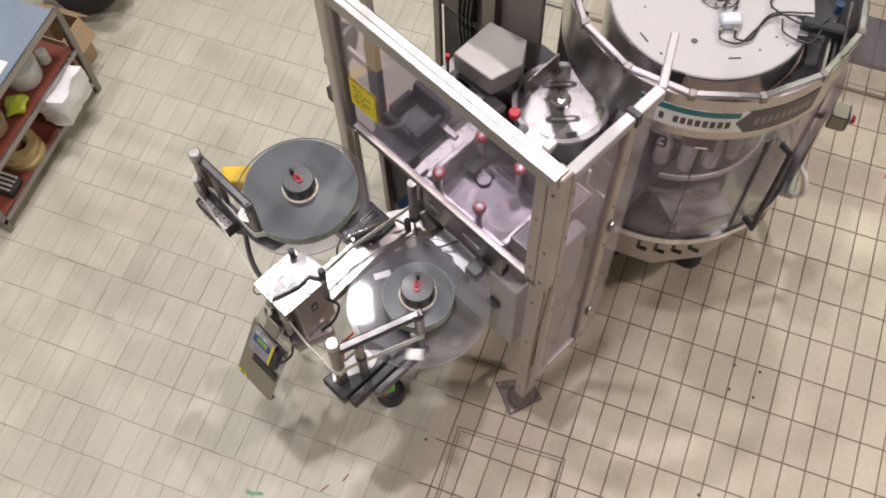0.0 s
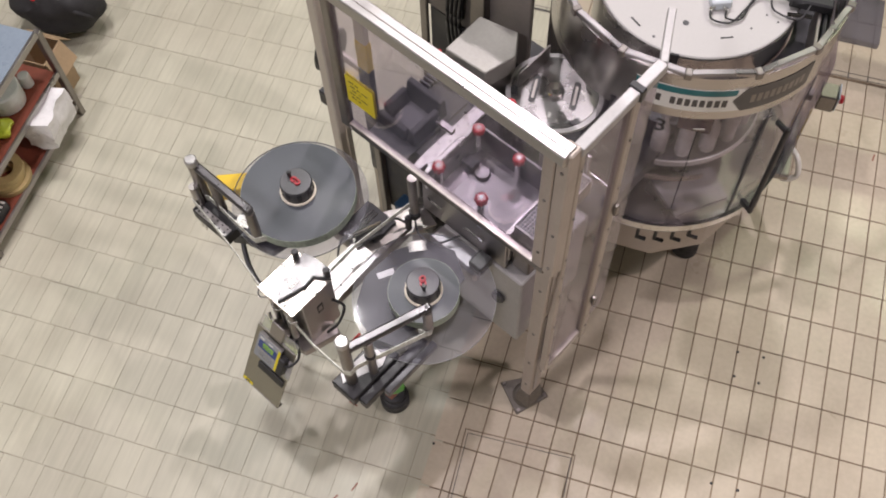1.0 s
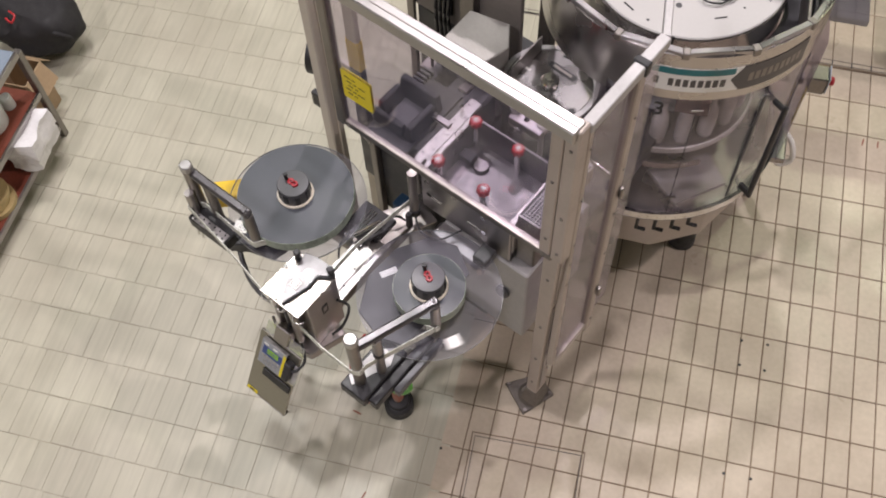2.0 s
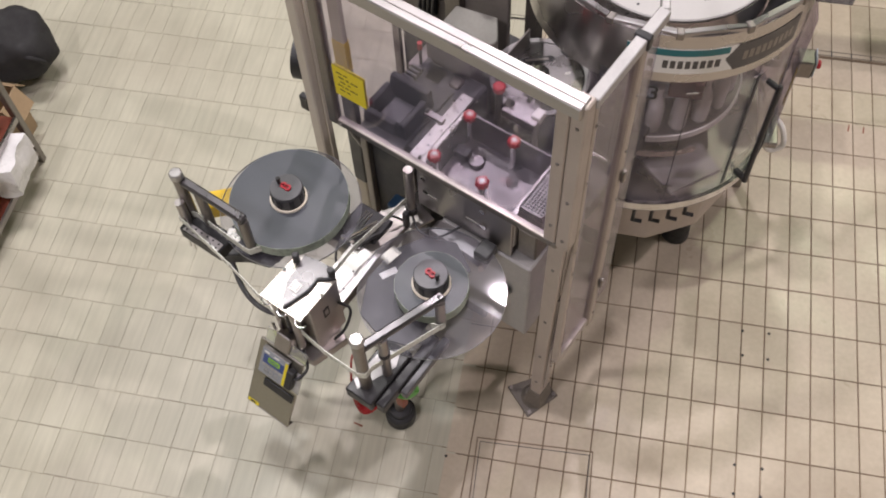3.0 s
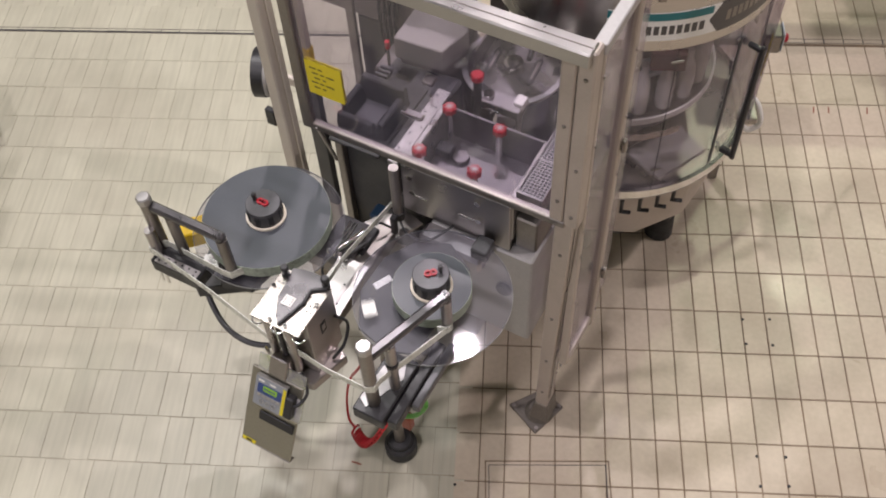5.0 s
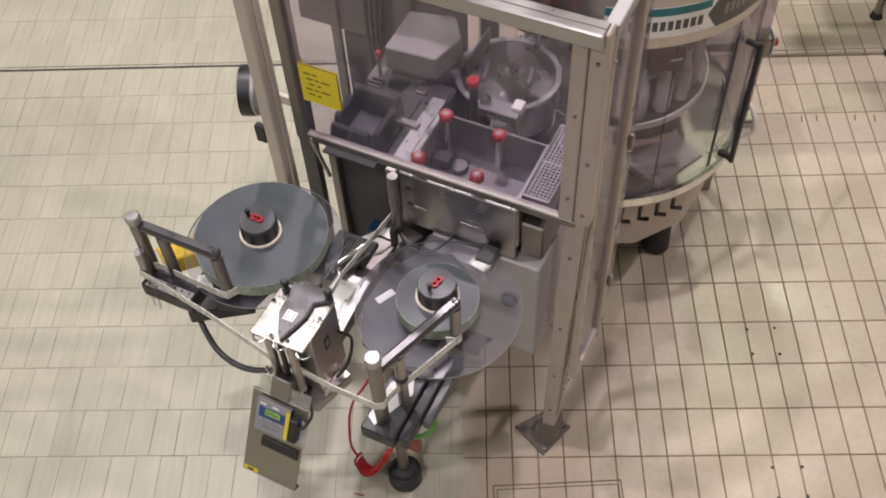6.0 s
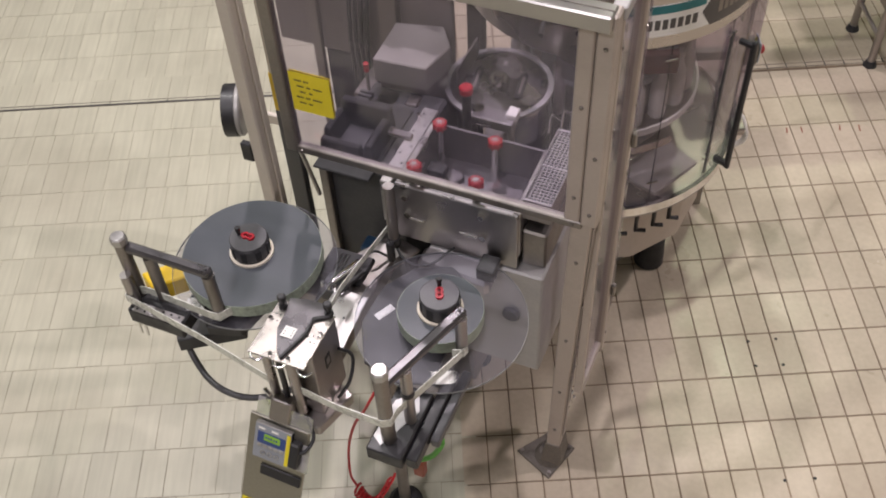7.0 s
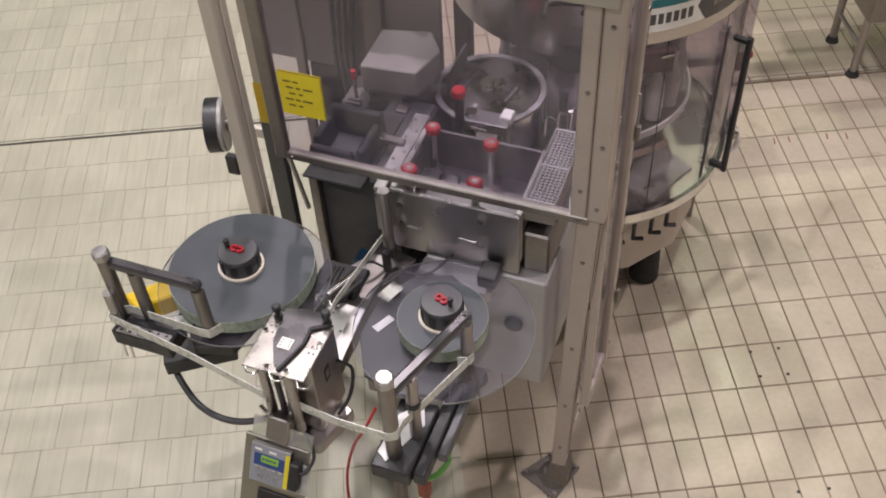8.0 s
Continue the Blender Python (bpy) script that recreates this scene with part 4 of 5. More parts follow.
def hub_parts(t, u, v, key_side):
    hub = part("hub", cyl(B(), (u, v, 1.15), (u, v, 1.205), 0.054, 36, None, 0.003), DARK_ANOD, t, "dark clamping hub")
    part("hub_lid", cyl(B(), (u, v, 1.205), (u, v, 1.212), 0.055, 36, None, 0.002), DARK_ANOD, hub)
    for k in range(8):
        a = k * math.pi / 4 + 0.2
        part("hub_jaw", box(B(), (-0.003, -0.009, 0), (0.003, 0.009, 0.042), 0.001, Matrix.Translation((u + 0.054 * math.cos(a), v + 0.054 * math.sin(a), 1.156)) @ Matrix.Rotation(a, 4, "Z")), BLACK, hub)
    b = B()
    for dx in (-0.0085, 0.0085):
        sector(b, (u + dx, v), 0.005, 0.0115, 1.212, 1.219, seg=20)
    part("red_key", b, RED, hub, "red two-hole key plate")
    k = cyl(B(), (u + key_side * 0.03, v, 1.212), (u + key_side * 0.03, v, 1.228), 0.006, 12)
    cyl(k, (u + key_side * 0.03, v, 1.228), (u + key_side * 0.03, v, 1.242), 0.008, 14, None, 0.002)
    part("black_knob", k, BLACK, hub)
    part("core", sector(B(), (u, v), 0.0565, 0.064, 1.10, 1.155, seg=40), CORE, t, "pale cardboard core")


def reel_roll(t, u, v, r):
    part("film_roll", sector(B(), (u, v), 0.0645, r, 1.104, 1.149, seg=96), REEL, t, "tightly wound dark label film")
    part("film_edge", sector(B(), (u, v), r, r + 0.0012, 1.105, 1.148, seg=96), REEL_EDGE, t, "printed outer turn of film")


def build_left_reel():
    t = thing("label_reel", "full reel of dark label film on a clear disc, at rest", "label reel", (LU, LV, 1.09), group="label reels")
    reel_roll(t, LU, LV, 0.202)
    hub_parts(t, LU, LV, -1)
    part("clear_flange", cyl(B(), (LU, LV, 1.093), (LU, LV, 1.099), 0.242, 80), DISC, t, "clear acrylic flange", shadow=False)
    part("flange_edge", sector(B(), (LU, LV), 0.242, 0.2428, 1.093, 1.099, seg=80), DISC_EDGE, t)


def build_right_reel():
    t = thing("label_reel", "nearly used reel of dark label film turning on a clear disc", "label reel", (RU, RV, 1.09), group="label reels")
    reel_roll(t, RU, RV, 0.119)
    hub_parts(t, RU, RV, 1)
    part("clear_flange", cyl(B(), (RU, RV, 1.093), (RU, RV, 1.099), 0.242, 80), DISC, t, "clear acrylic flange", shadow=False)
    part("flange_edge", sector(B(), (RU, RV), 0.242, 0.2428, 1.093, 1.099, seg=80), DISC_EDGE, t)
    part("flange_sticker", box(B(), (RU - 0.215, RV - 0.024, 1.0995), (RU - 0.175, RV + 0.024, 1.1003)), WHITE, t, "white paper sticker")
    return t


def build_left_unwinder():
    t = thing("unwinder_stand", "dark unwinder bracket with dancer arm and rollers for the full reel", "unwinder", (-0.98, -0.4, 1.0), group="unwinders")
    part("carrier", prism(B(), [(-0.95, -0.45), (-0.85, -0.42), (-0.80, -0.16), (-0.93, -0.16)], 1.01, 1.05, 0.004), BLACK, t)
    part("carrier_front", prism(B(), [(-1.10, -0.436), (-0.93, -0.32), (-0.97, -0.25), (-1.15, -0.365)], 0.83, 0.885, 0.004), BLACK, t)
    part("carrier_column", prism(B(), [(-1.03, -0.37), (-0.95, -0.315), (-0.97, -0.27), (-1.06, -0.33)], 0.886, 1.012, 0.004), BLACK, t)
    part("carrier_arm", prism(B(), [(-1.05, -0.42), (-0.92, -0.33), (-0.86, -0.24), (-0.93, -0.2), (-1.06, -0.33)], 1.0125, 1.04, 0.003), BLACK, t)
    part("spindle", cyl(B(), (LU, LV, 1.04), (LU, LV, 1.092), 0.05, 28), DARK_ANOD, t)
    part("back_bracket", box(B(), (-0.74, -0.16, 0.97), (-0.60, -0.05, 1.06), 0.005), BLACK, t)
    part("valve_block", box(B(), (-0.70, -0.22, 1.02), (-0.62, -0.15, 1.07), 0.004), DARK_ANOD, t)
    for k in range(4):
        part("valve_port", cyl(B(), (-0.69 + 0.02 * k, -0.21, 1.07), (-0.69 + 0.02 * k, -0.21, 1.09), 0.007, 10), CHROME, t)
    b = box(B(), (-1.165, -0.505, 1.045), (-0.985, -0.42, 1.10), 0.004)
    arm_base = part("arm_base", b, BLACK, t)
    part("hole_plate", box(B(), (-1.148, -0.503, 1.1005), (-0.992, -0.470, 1.1035), 0.0008), WHITE_PLATE, arm_base, "pale drilled strip")
    for k in range(6):
        for v in (-0.495, -0.478):
            part("hole", cyl(B(), (-1.135 + 0.026 * k, v, 1.1035), (-1.135 + 0.026 * k, v, 1.1042), 0.0038, 12), BLACK, t)
    part("corner_plate", prism(B(), [(-1.0, -0.45), (-0.955, -0.43), (-0.975, -0.385), (-1.02, -0.41)], 1.1012, 1.104), WHITE_PLATE, arm_base)
    part("pivot_post", cyl(B(), (-1.161, -0.438, 1.085), (-1.161, -0.438, 1.325), 0.019, 22), STEEL_DULL, t)
    part("pivot_cap", cyl(B(), (-1.161, -0.438, 1.318), (-1.161, -0.438, 1.348), 0.023, 8, None, 0.004), WHITE_PLATE, t, "bright eight-sided cap")
    part("inner_post", cyl(B(), (-1.085, -0.43, 1.085), (-1.085, -0.43, 1.285), 0.017, 20), STEEL_DULL, t)
    part("dancer_arm", box(B(), (-1.165, -0.447, 1.287), (-0.882, -0.415, 1.312), 0.007), ARM, t, "dark grey dancer arm")
    part("arm_roller", cyl(B(), (-0.896, -0.431, 1.13), (-0.896, -0.431, 1.287), 0.0175, 22), STEEL_DULL, t)
    part("arm_screw", cyl(B(), (-0.896, -0.431, 1.312), (-0.896, -0.431, 1.316), 0.005, 10), BLACK, t)
    part("pivot_roller", cyl(B(), (-1.155, -0.47, 1.09), (-1.155, -0.47, 1.22), 0.016, 20), STEEL, t)
    part("yellow_block", prism(B(), [(-1.258, -0.33), (-1.194, -0.366), (-1.09, -0.26), (-1.15, -0.216)], 0.95, 1.022, 0.005), YELLOW, t, "yellow motor cap")
    for k in range(2):
        part("pin", cyl(B(), (-1.152 + 0.022 * k, -0.498, 0.985), (-1.152 + 0.022 * k, -0.494, 1.046), 0.004, 14), CHROME, t)
    part("support_hose", tube(B(), smooth_path([(-1.10, -0.385, 0.835), (-1.10, -0.40, 0.79), (-1.01, -0.452, 0.75), (-0.908, -0.473, 0.75), (-0.817, -0.453, 0.76), (-0.72, -0.41, 0.81), (-0.62, -0.36, 0.965)], 8), 0.010, 14), DARK_ANOD, t, "grey hose")
    for k in range(3):
        part("clamp_stripe", box(B(), (-0.70 + 0.012 * k, -0.135, 1.0605), (-0.695 + 0.012 * k, -0.07, 1.065), 0.001), CHROME, t)
    part("air_cylinder", cyl(B(), (-0.665, -0.20, 1.085), (-0.625, -0.10, 1.085), 0.012, 16), CHROME, t)
    part("air_cylinder", cyl(B(), (-0.635, -0.22, 1.085), (-0.60, -0.13, 1.085), 0.010, 16), BLACK, t)
    part("signal_cable", tube(B(), smooth_path([(-0.69, -0.19, 1.07), (-0.71, -0.23, 1.02), (-0.68, -0.27, 0.99), (-0.64, -0.24, 1.0)], 6), 0.004), BLACK, t)
    part("signal_cable", tube(B(), smooth_path([(-0.64, -0.10, 1.06), (-0.60, -0.06, 1.10), (-0.57, -0.03, 1.06)], 6), 0.004), BLACK, t)
    part("support_beam", box(B(), (-0.93, -0.20, 0.93), (-0.60, -0.13, 1.0), 0.005), STEEL_DULL, t)


def build_right_unwinder():
    t = thing("unwinder_stand", "dark unwinder bracket with dancer arm and rollers for the turning reel", "unwinder", (-0.3, -0.45, 1.0), group="unwinders")
    part("reel_table", prism(B(), [(-0.535, -0.28), (-0.47, -0.40), (-0.36, -0.43), (-0.27, -0.40), (-0.27, -0.06), (-0.37, 0.0), (-0.47, -0.04), (-0.53, -0.14)], 1.052, 1.062, 0.002), BLACK_IN, t, "dark reel table")
    part("table_sticker", box(B(), (-0.03, -0.012, 0), (0.03, 0.012, 0.001), 0, Matrix.Translation((-0.487, -0.225, 1.0625)) @ Matrix.Rotation(radians(62), 4, "Z")), WHITE, t, "white paper sticker")
    part("spindle", cyl(B(), (RU, RV, 1.0), (RU, RV, 1.092), 0.05, 28), DARK_ANOD, t)
    part("beam", box(B(), (-0.262, -0.60, 0.955), (-0.228, -0.30, 1.0), 0.004), BLACK, t)
    part("beam_slot", box(B(), (-0.225, -0.52, 0.955), (-0.20, -0.28, 0.99), 0.004), DARK_ANOD, t)
    base = part("arm_base", box(B(), (-0.365, -0.62, 0.97), (-0.262, -0.40, 1.02), 0.004), BLACK, t)
    part("base_plate", prism(B(), [(-0.36, -0.58), (-0.33, -0.60), (-0.275, -0.47), (-0.30, -0.41), (-0.35, -0.46)], 1.0205, 1.0235), SATIN_PALE, base, "bright cut plate")
    part("pivot_post", cyl(B(), (-0.318, -0.571, 1.02), (-0.318, -0.571, 1.322), 0.02, 22), STEEL_DULL, t)
    part("pivot_cap", cyl(B(), (-0.318, -0.571, 1.314), (-0.318, -0.571, 1.344), 0.0235, 8, None, 0.004), WHITE_PLATE, t, "bright eight-sided cap")
    part("inner_post", cyl(B(), (-0.287, -0.50, 1.0), (-0.287, -0.50, 1.262), 0.016, 20), STEEL, t)
    a, b2 = Vector((-0.318, -0.571)), Vector((-0.221, -0.293))
    d = b2 - a
    part("dancer_arm", box(B(), (0.005, -0.016, 0), (d.length + 0.013, 0.016, 0.026), 0.007, Matrix.Translation((a.x, a.y, 1.258)) @ Matrix.Rotation(math.atan2(d.y, d.x), 4, "Z")), ARM, t, "grey dancer arm")
    part("arm_roller", cyl(B(), (-0.219, -0.298, 1.12), (-0.219, -0.298, 1.258), 0.0165, 22), STEEL, t)
    part("arm_screw", cyl(B(), (-0.222, -0.296, 1.284), (-0.222, -0.296, 1.288), 0.005, 10), BLACK, t)
    part("post_ring", cyl(B(), (-0.287, -0.50, 1.15), (-0.287, -0.50, 1.165), 0.019, 20), BLACK, t)
    part("arm_support", box(B(), (-0.50, -0.34, 0.90), (-0.24, -0.28, 0.955), 0.005), STEEL_DULL, t)
    leg = part("leg", cyl(B(), (-0.46, -0.303, 0.09), (-0.46, -0.303, 0.905), 0.02, 20), STEEL_DULL, t)
    foot = cyl(B(), (-0.46, -0.303, 0.001), (-0.46, -0.303, 0.075), 0.062, 32, None, 0.01)
    cyl(foot, (-0.46, -0.303, 0.075), (-0.46, -0.303, 0.10), 0.047, 28, None, 0.005)
    part("rubber_foot", foot, RUBBER, t, "black round rubber foot")
    coil = []
    for k in range(160):
        s = k / 159
        c = Vector((-0.575 + 0.12 * s, -0.41 - 0.02 * math.sin(math.pi * s) + 0.03 * s * s, 0.27 - 0.06 * math.sin(math.pi * s) + 0.10 * s * s))
        w = 2 * math.pi * 14 * s
        coil.append(c + Vector((0.004 * math.cos(w), 0.019 * math.cos(w), 0.019 * math.sin(w))))
    part("red_coil", tube(B(), coil, 0.0045, 6), RED_SOFT, t, "red spiral air hose")
    part("red_hose", tube(B(), smooth_path([(-0.575, -0.41, 0.29), (-0.59, -0.41, 0.36), (-0.582, -0.40, 0.52), (-0.53, -0.42, 0.72), (-0.47, -0.44, 0.87), (-0.44, -0.42, 0.95)], 8), 0.0045), RED_SOFT, t)
    part("red_fitting", box(B(), (-0.335, -0.44, 0.58), (-0.30, -0.41, 0.66), 0.004), RED_SHELF, t)
    part("green_hose", tube(B(), smooth_path([(-0.30, -0.45, 0.95), (-0.255, -0.44, 0.90), (-0.232, -0.435, 0.83), (-0.265, -0.447, 0.75), (-0.31, -0.45, 0.71), (-0.34, -0.43, 0.68)], 8), 0.0085, 10), GREEN_H, t, "green air hose")


def build_splicer():
    t = thing("splice_head", "stainless label splicing head with dark cover plate and black knobs", "splice head", (-0.61, -0.49, 0.9), MM @ Matrix.Translation((0.015, -0.02, 0.026)))
    u0, u1, v0, v1, z = -0.695, -0.531, -0.582, -0.402, 1.25
    body = part("body", box(B(), (u0 + 0.085, v0 + 0.045, 0.97), (u1 - 0.003, v1, z - 0.006), 0.003), STEEL, t)
    part("top_plate", box(B(), (u0, v0, z - 0.006), (u1, v1, z), 0.002), SPLICE_TOP, t, "pale stainless top plate")
    part("left_plate", box(B(), (u0 + 0.005, v1 - 0.03, 1.0), (u0 + 0.085, v1 - 0.004, z - 0.006), 0.002), STEEL, t)
    cover = part("cover_plate", prism(B(), [(-0.667, -0.397), (-0.618, -0.385), (-0.553, -0.382), (-0.544, -0.411), (-0.581, -0.434), (-0.578, -0.481), (-0.596, -0.547), (-0.603, -0.571), (-0.619, -0.558), (-0.652, -0.495), (-0.657, -0.441)], z + 0.0005, z + 0.010, 0.001), ARM, t, "dark grey shaped cover plate")
    part("black_edge", tube(B(), [(-0.542, -0.413, z + 0.006), (-0.579, -0.438, z + 0.006), (-0.576, -0.483, z + 0.006), (-0.594, -0.549, z + 0.006), (-0.602, -0.574, z + 0.006)], 0.0055), BLACK, cover)
    part("type_plate", box(B(), (-0.632, -0.515, z + 0.0105), (-0.599, -0.482, z + 0.0125)), WHITE, cover, "white label with dots")
    for i in range(2):
        for j in range(3):
            part("dot", cyl(B(), (-0.626 + 0.021 * i, -0.507 + 0.0085 * j, z + 0.0125), (-0.626 + 0.021 * i, -0.507 + 0.0085 * j, z + 0.0132), 0.002, 8), BLACK, cover)
    for x, y in ((-0.672, -0.425), (-0.549, -0.405)):
        k = cyl(B(), (x, y, z), (x, y, z + 0.03), 0.006, 12)
        cyl(k, (x, y, z + 0.03), (x, y, z + 0.05), 0.0115, 16, None, 0.003)
        cyl(k, (x, y, z + 0.001), (x, y, z + 0.014), 0.012, 16)
        part("black_knob", k, BLACK, t, "small black thumb knob")
    for x, y in ((-0.632, -0.57), (-0.582, -0.568), (-0.61, -0.555), (-0.685, -0.47), (-0.54, -0.47)):
        part("cap_screw", cyl(B(), (x, y, z), (x, y, z + 0.008), 0.006, 12), CHROME, t)
    for i in range(4):
        part("top_screw", cyl(B(), (-0.68 + 0.013 * (i % 2), -0.45 - 0.02 * (i // 2), z), (-0.68 + 0.013 * (i % 2), -0.45 - 0.02 * (i // 2), z + 0.0015), 0.0028, 8), DARK_ANOD, t)
        part("top_screw", cyl(B(), (-0.555 + 0.012 * (i % 2), -0.48 - 0.02 * (i // 2), z), (-0.555 + 0.012 * (i % 2), -0.48 - 0.02 * (i // 2), z + 0.0015), 0.0028, 8), DARK_ANOD, t)
    mark = part("side_mark", box(B(), (u1 - 0.0028, -0.485, 1.12), (u1 - 0.0015, -0.46, 1.17)), BLACK, body)
    part("mark_centre", box(B(), (u1 - 0.0014, -0.48, 1.132), (u1 - 0.0008, -0.465, 1.158)), STEEL, mark)
    for x, r in ((-0.655, 0.013), (-0.585, 0.014), (-0.62, 0.008)):
        part("front_roller", cyl(B(), (x, v0 + 0.02, 1.0), (x, v0 + 0.02, z - 0.006), r, 20), STEEL if r > 0.01 else BLACK, t)
    for x in (-0.685, -0.62, -0.55):
        part("bail", tube(B(), smooth_path([(x, v0 + 0.003, z - 0.003), (x + 0.01, v0 - 0.012, z - 0.004), (x + 0.03, v0 - 0.012, z - 0.004), (x + 0.04, v0 + 0.003, z - 0.003)], 4), 0.003), CHROME, t)
    part("pin_cluster", cyl(B(), (-0.672, v0 - 0.002, 1.09), (-0.648, v0 - 0.014, 1.09), 0.006, 10), CHROME, t)
    part("web_plate", prism(B(), [(-0.668, -0.385), (-0.554, -0.395), (-0.566, -0.18), (-0.672, -0.175)], 1.036, 1.042, 0.001), WHITE_PLATE, t, "pale perforated web plate")
    for x, y in ((-0.65, -0.2), (-0.585, -0.205), (-0.60, -0.27), (-0.585, -0.34), (-0.65, -0.30)):
        part("plate_hole", cyl(B(), (x, y, 1.042), (x, y, 1.0432), 0.004, 10), DARK_ANOD, t)
    part("side_cable", tube(B(), smooth_path([(-0.53, -0.42, 1.13), (-0.505, -0.40, 1.08), (-0.50, -0.44, 1.02), (-0.52, -0.48, 0.98)], 6), 0.005), BLACK, t)
    part("lower_bracket", prism(B(), [(-0.66, -0.60), (-0.53, -0.58), (-0.49, -0.45), (-0.56, -0.42)], 0.93, 0.97, 0.004), STEEL, t)
    part("back_beam", box(B(), (-0.64, -0.42, 0.96), (-0.57, 0.0, 1.02), 0.004), STEEL_DULL, t)


def build_panel():
    """The control box hangs on a tilted plate at the front of the splicing head."""
    top = Vector((-0.611, -0.637, 1.024))
    across = Vector((0.15, 0.0, -0.008)).normalized()
    up = Vector((0.0225, 0.1255, 0.2615)).normalized()
    nor = across.cross(up).normalized()
    up = nor.cross(across)
    axes = MM @ Matrix((( across.x, up.x, nor.x, top.x), (across.y, up.y, nor.y, top.y), (across.z, up.z, nor.z, top.z), (0, 0, 0, 1)))
    t = thing("control_panel", "tilted steel plate carrying a small controller with green display", "control panel", (0, 0, 0), axes)
    part("plate", box(B(), (-0.088, -0.303, -0.010), (0.09, -0.0, 0.0), 0.002), SATIN, t, "satin steel plate")
    part("plate_edge", box(B(), (-0.088, -0.307, -0.03), (0.09, -0.3035, 0.0), 0.001), STEEL_DULL, t)
    part("caution_label", box(B(), (-0.083, -0.301, 0.0006), (-0.036, -0.288, 0.0016)), YELLOW_LABEL, t, "yellow caution label")
    part("label_bar", box(B(), (-0.07, -0.298, 0.0018), (-0.05, -0.291, 0.0024)), BLACK, t)
    part("slot_handle", box(B(), (-0.038, -0.187, 0.0005), (0.085, -0.152, 0.006), 0.003), BLACK, t, "black recessed handle")
    ctl = part("controller", box(B(), (-0.06, -0.122, 0.0005), (0.048, -0.012, 0.014), 0.003), BLACK, t, "small black controller")
    part("face", box(B(), (-0.06, -0.122, 0.0145), (0.048, -0.012, 0.0185), 0.001), PANEL_GREY, ctl, "grey-blue keypad face")
    part("top_edge", box(B(), (-0.06, -0.0115, 0.004), (0.048, -0.008, 0.019), 0.001), WHITE_PLATE, ctl, "bright upper edge")
    part("side_label", box(B(), (0.036, -0.118, 0.0188), (0.047, -0.016, 0.0196)), YELLOW_LABEL, ctl)
    part("keypad", box(B(), (-0.05, -0.070, 0.0188), (0.034, -0.034, 0.0196)), PANEL_BLUE, ctl)
    part("display", box(B(), (-0.03, -0.058, 0.0198), (0.018, -0.038, 0.0208)), LCD, ctl, "green text display")
    for i in range(5):
        part("display_line", box(B(), (-0.026 + 0.008 * i, -0.051, 0.0210), (-0.021 + 0.008 * i, -0.045, 0.0214)), PANEL_BLUE, ctl)
    for i in range(5):
        part("key", box(B(), (-0.048 + 0.0165 * i, -0.083, 0.0188), (-0.036 + 0.0165 * i, -0.074, 0.0205), 0.0008), WHITE_PLATE, ctl)
    for i in range(3):
        part("round_key", sector(B(), (-0.030 + 0.021 * i, -0.101), 0.0052, 0.0078, 0.0186, 0.0205, seg=20), WHITE_PLATE, ctl)
    for i in range(2):
        part("print_bar", box(B(), (-0.05 + 0.04 * i, -0.026, 0.0188), (-0.03 + 0.04 * i, -0.020, 0.0194)), WHITE, ctl)
    part("box_side", box(B(), (0.05, -0.11, 0.0005), (0.078, -0.03, 0.03), 0.004), BLACK, ctl)
    part("cable", tube(B(), smooth_path([(0.06, -0.06, 0.02), (0.09, -0.05, 0.015), (0.095, -0.02, -0.02), (0.06, 0.03, -0.03)], 6), 0.005), BLACK, ctl)
    part("clear_cover", box(B(), (-0.07, 0.003, -0.004), (-0.02, 0.06, 0.0), 0.001), LIME_CLEAR, t, "pale lime clear cover", shadow=False)
    part("clear_cover", box(B(), (0.03, 0.003, -0.004), (0.095, 0.05, 0.0), 0.001), LIME_CLEAR, t, shadow=False)
    part("clear_cover", box(B(), (0.0505, -0.13, 0.001), (0.1, -0.04, 0.005), 0.001), LIME_CLEAR, t, shadow=False)
    part("top_bracket", box(B(), (-0.03, 0.005, -0.03), (0.03, 0.075, 0.010), 0.003), STEEL, t)
    part("hanger", box(B(), (-0.02, 0.0, -0.09), (0.02, 0.03, -0.012), 0.003), STEEL_DULL, t)


def build_webs():
    def web(label, pts, z0, z1):
        b = ribbon(B(), [p[:2] for p in pts], z0, z1)
        solo("label_web", b, FILM, label, "label web", (*pts[0][:2], z0))
    web("pale printed label web running from the turning reel",
        [(-0.235, -0.328), (-0.205, -0.316), (-0.200, -0.300), (-0.210, -0.32), (-0.298, -0.55), (-0.298, -0.582), (-0.318, -0.594), (-0.45, -0.592), (-0.572, -0.578)], 1.112, 1.144)
    web("pale idle label web threaded from the full reel",
        [(-0.86, -0.412), (-0.885, -0.45), (-0.91, -0.452), (-1.13, -0.44), (-1.172, -0.46), (-1.168, -0.487), (-1.145, -0.488), (-0.90, -0.528), (-0.66, -0.578)], 1.112, 1.144)
    web("pale label web running from the splicing head into the machine",
        [(-0.60, -0.40), (-0.605, -0.25), (-0.578, -0.01), (-0.575, 0.005)], 1.135, 1.158)


build_left_unwinder()
build_right_unwinder()
build_left_reel()
TURNING = build_right_reel()
build_splicer()
build_panel()
build_webs()


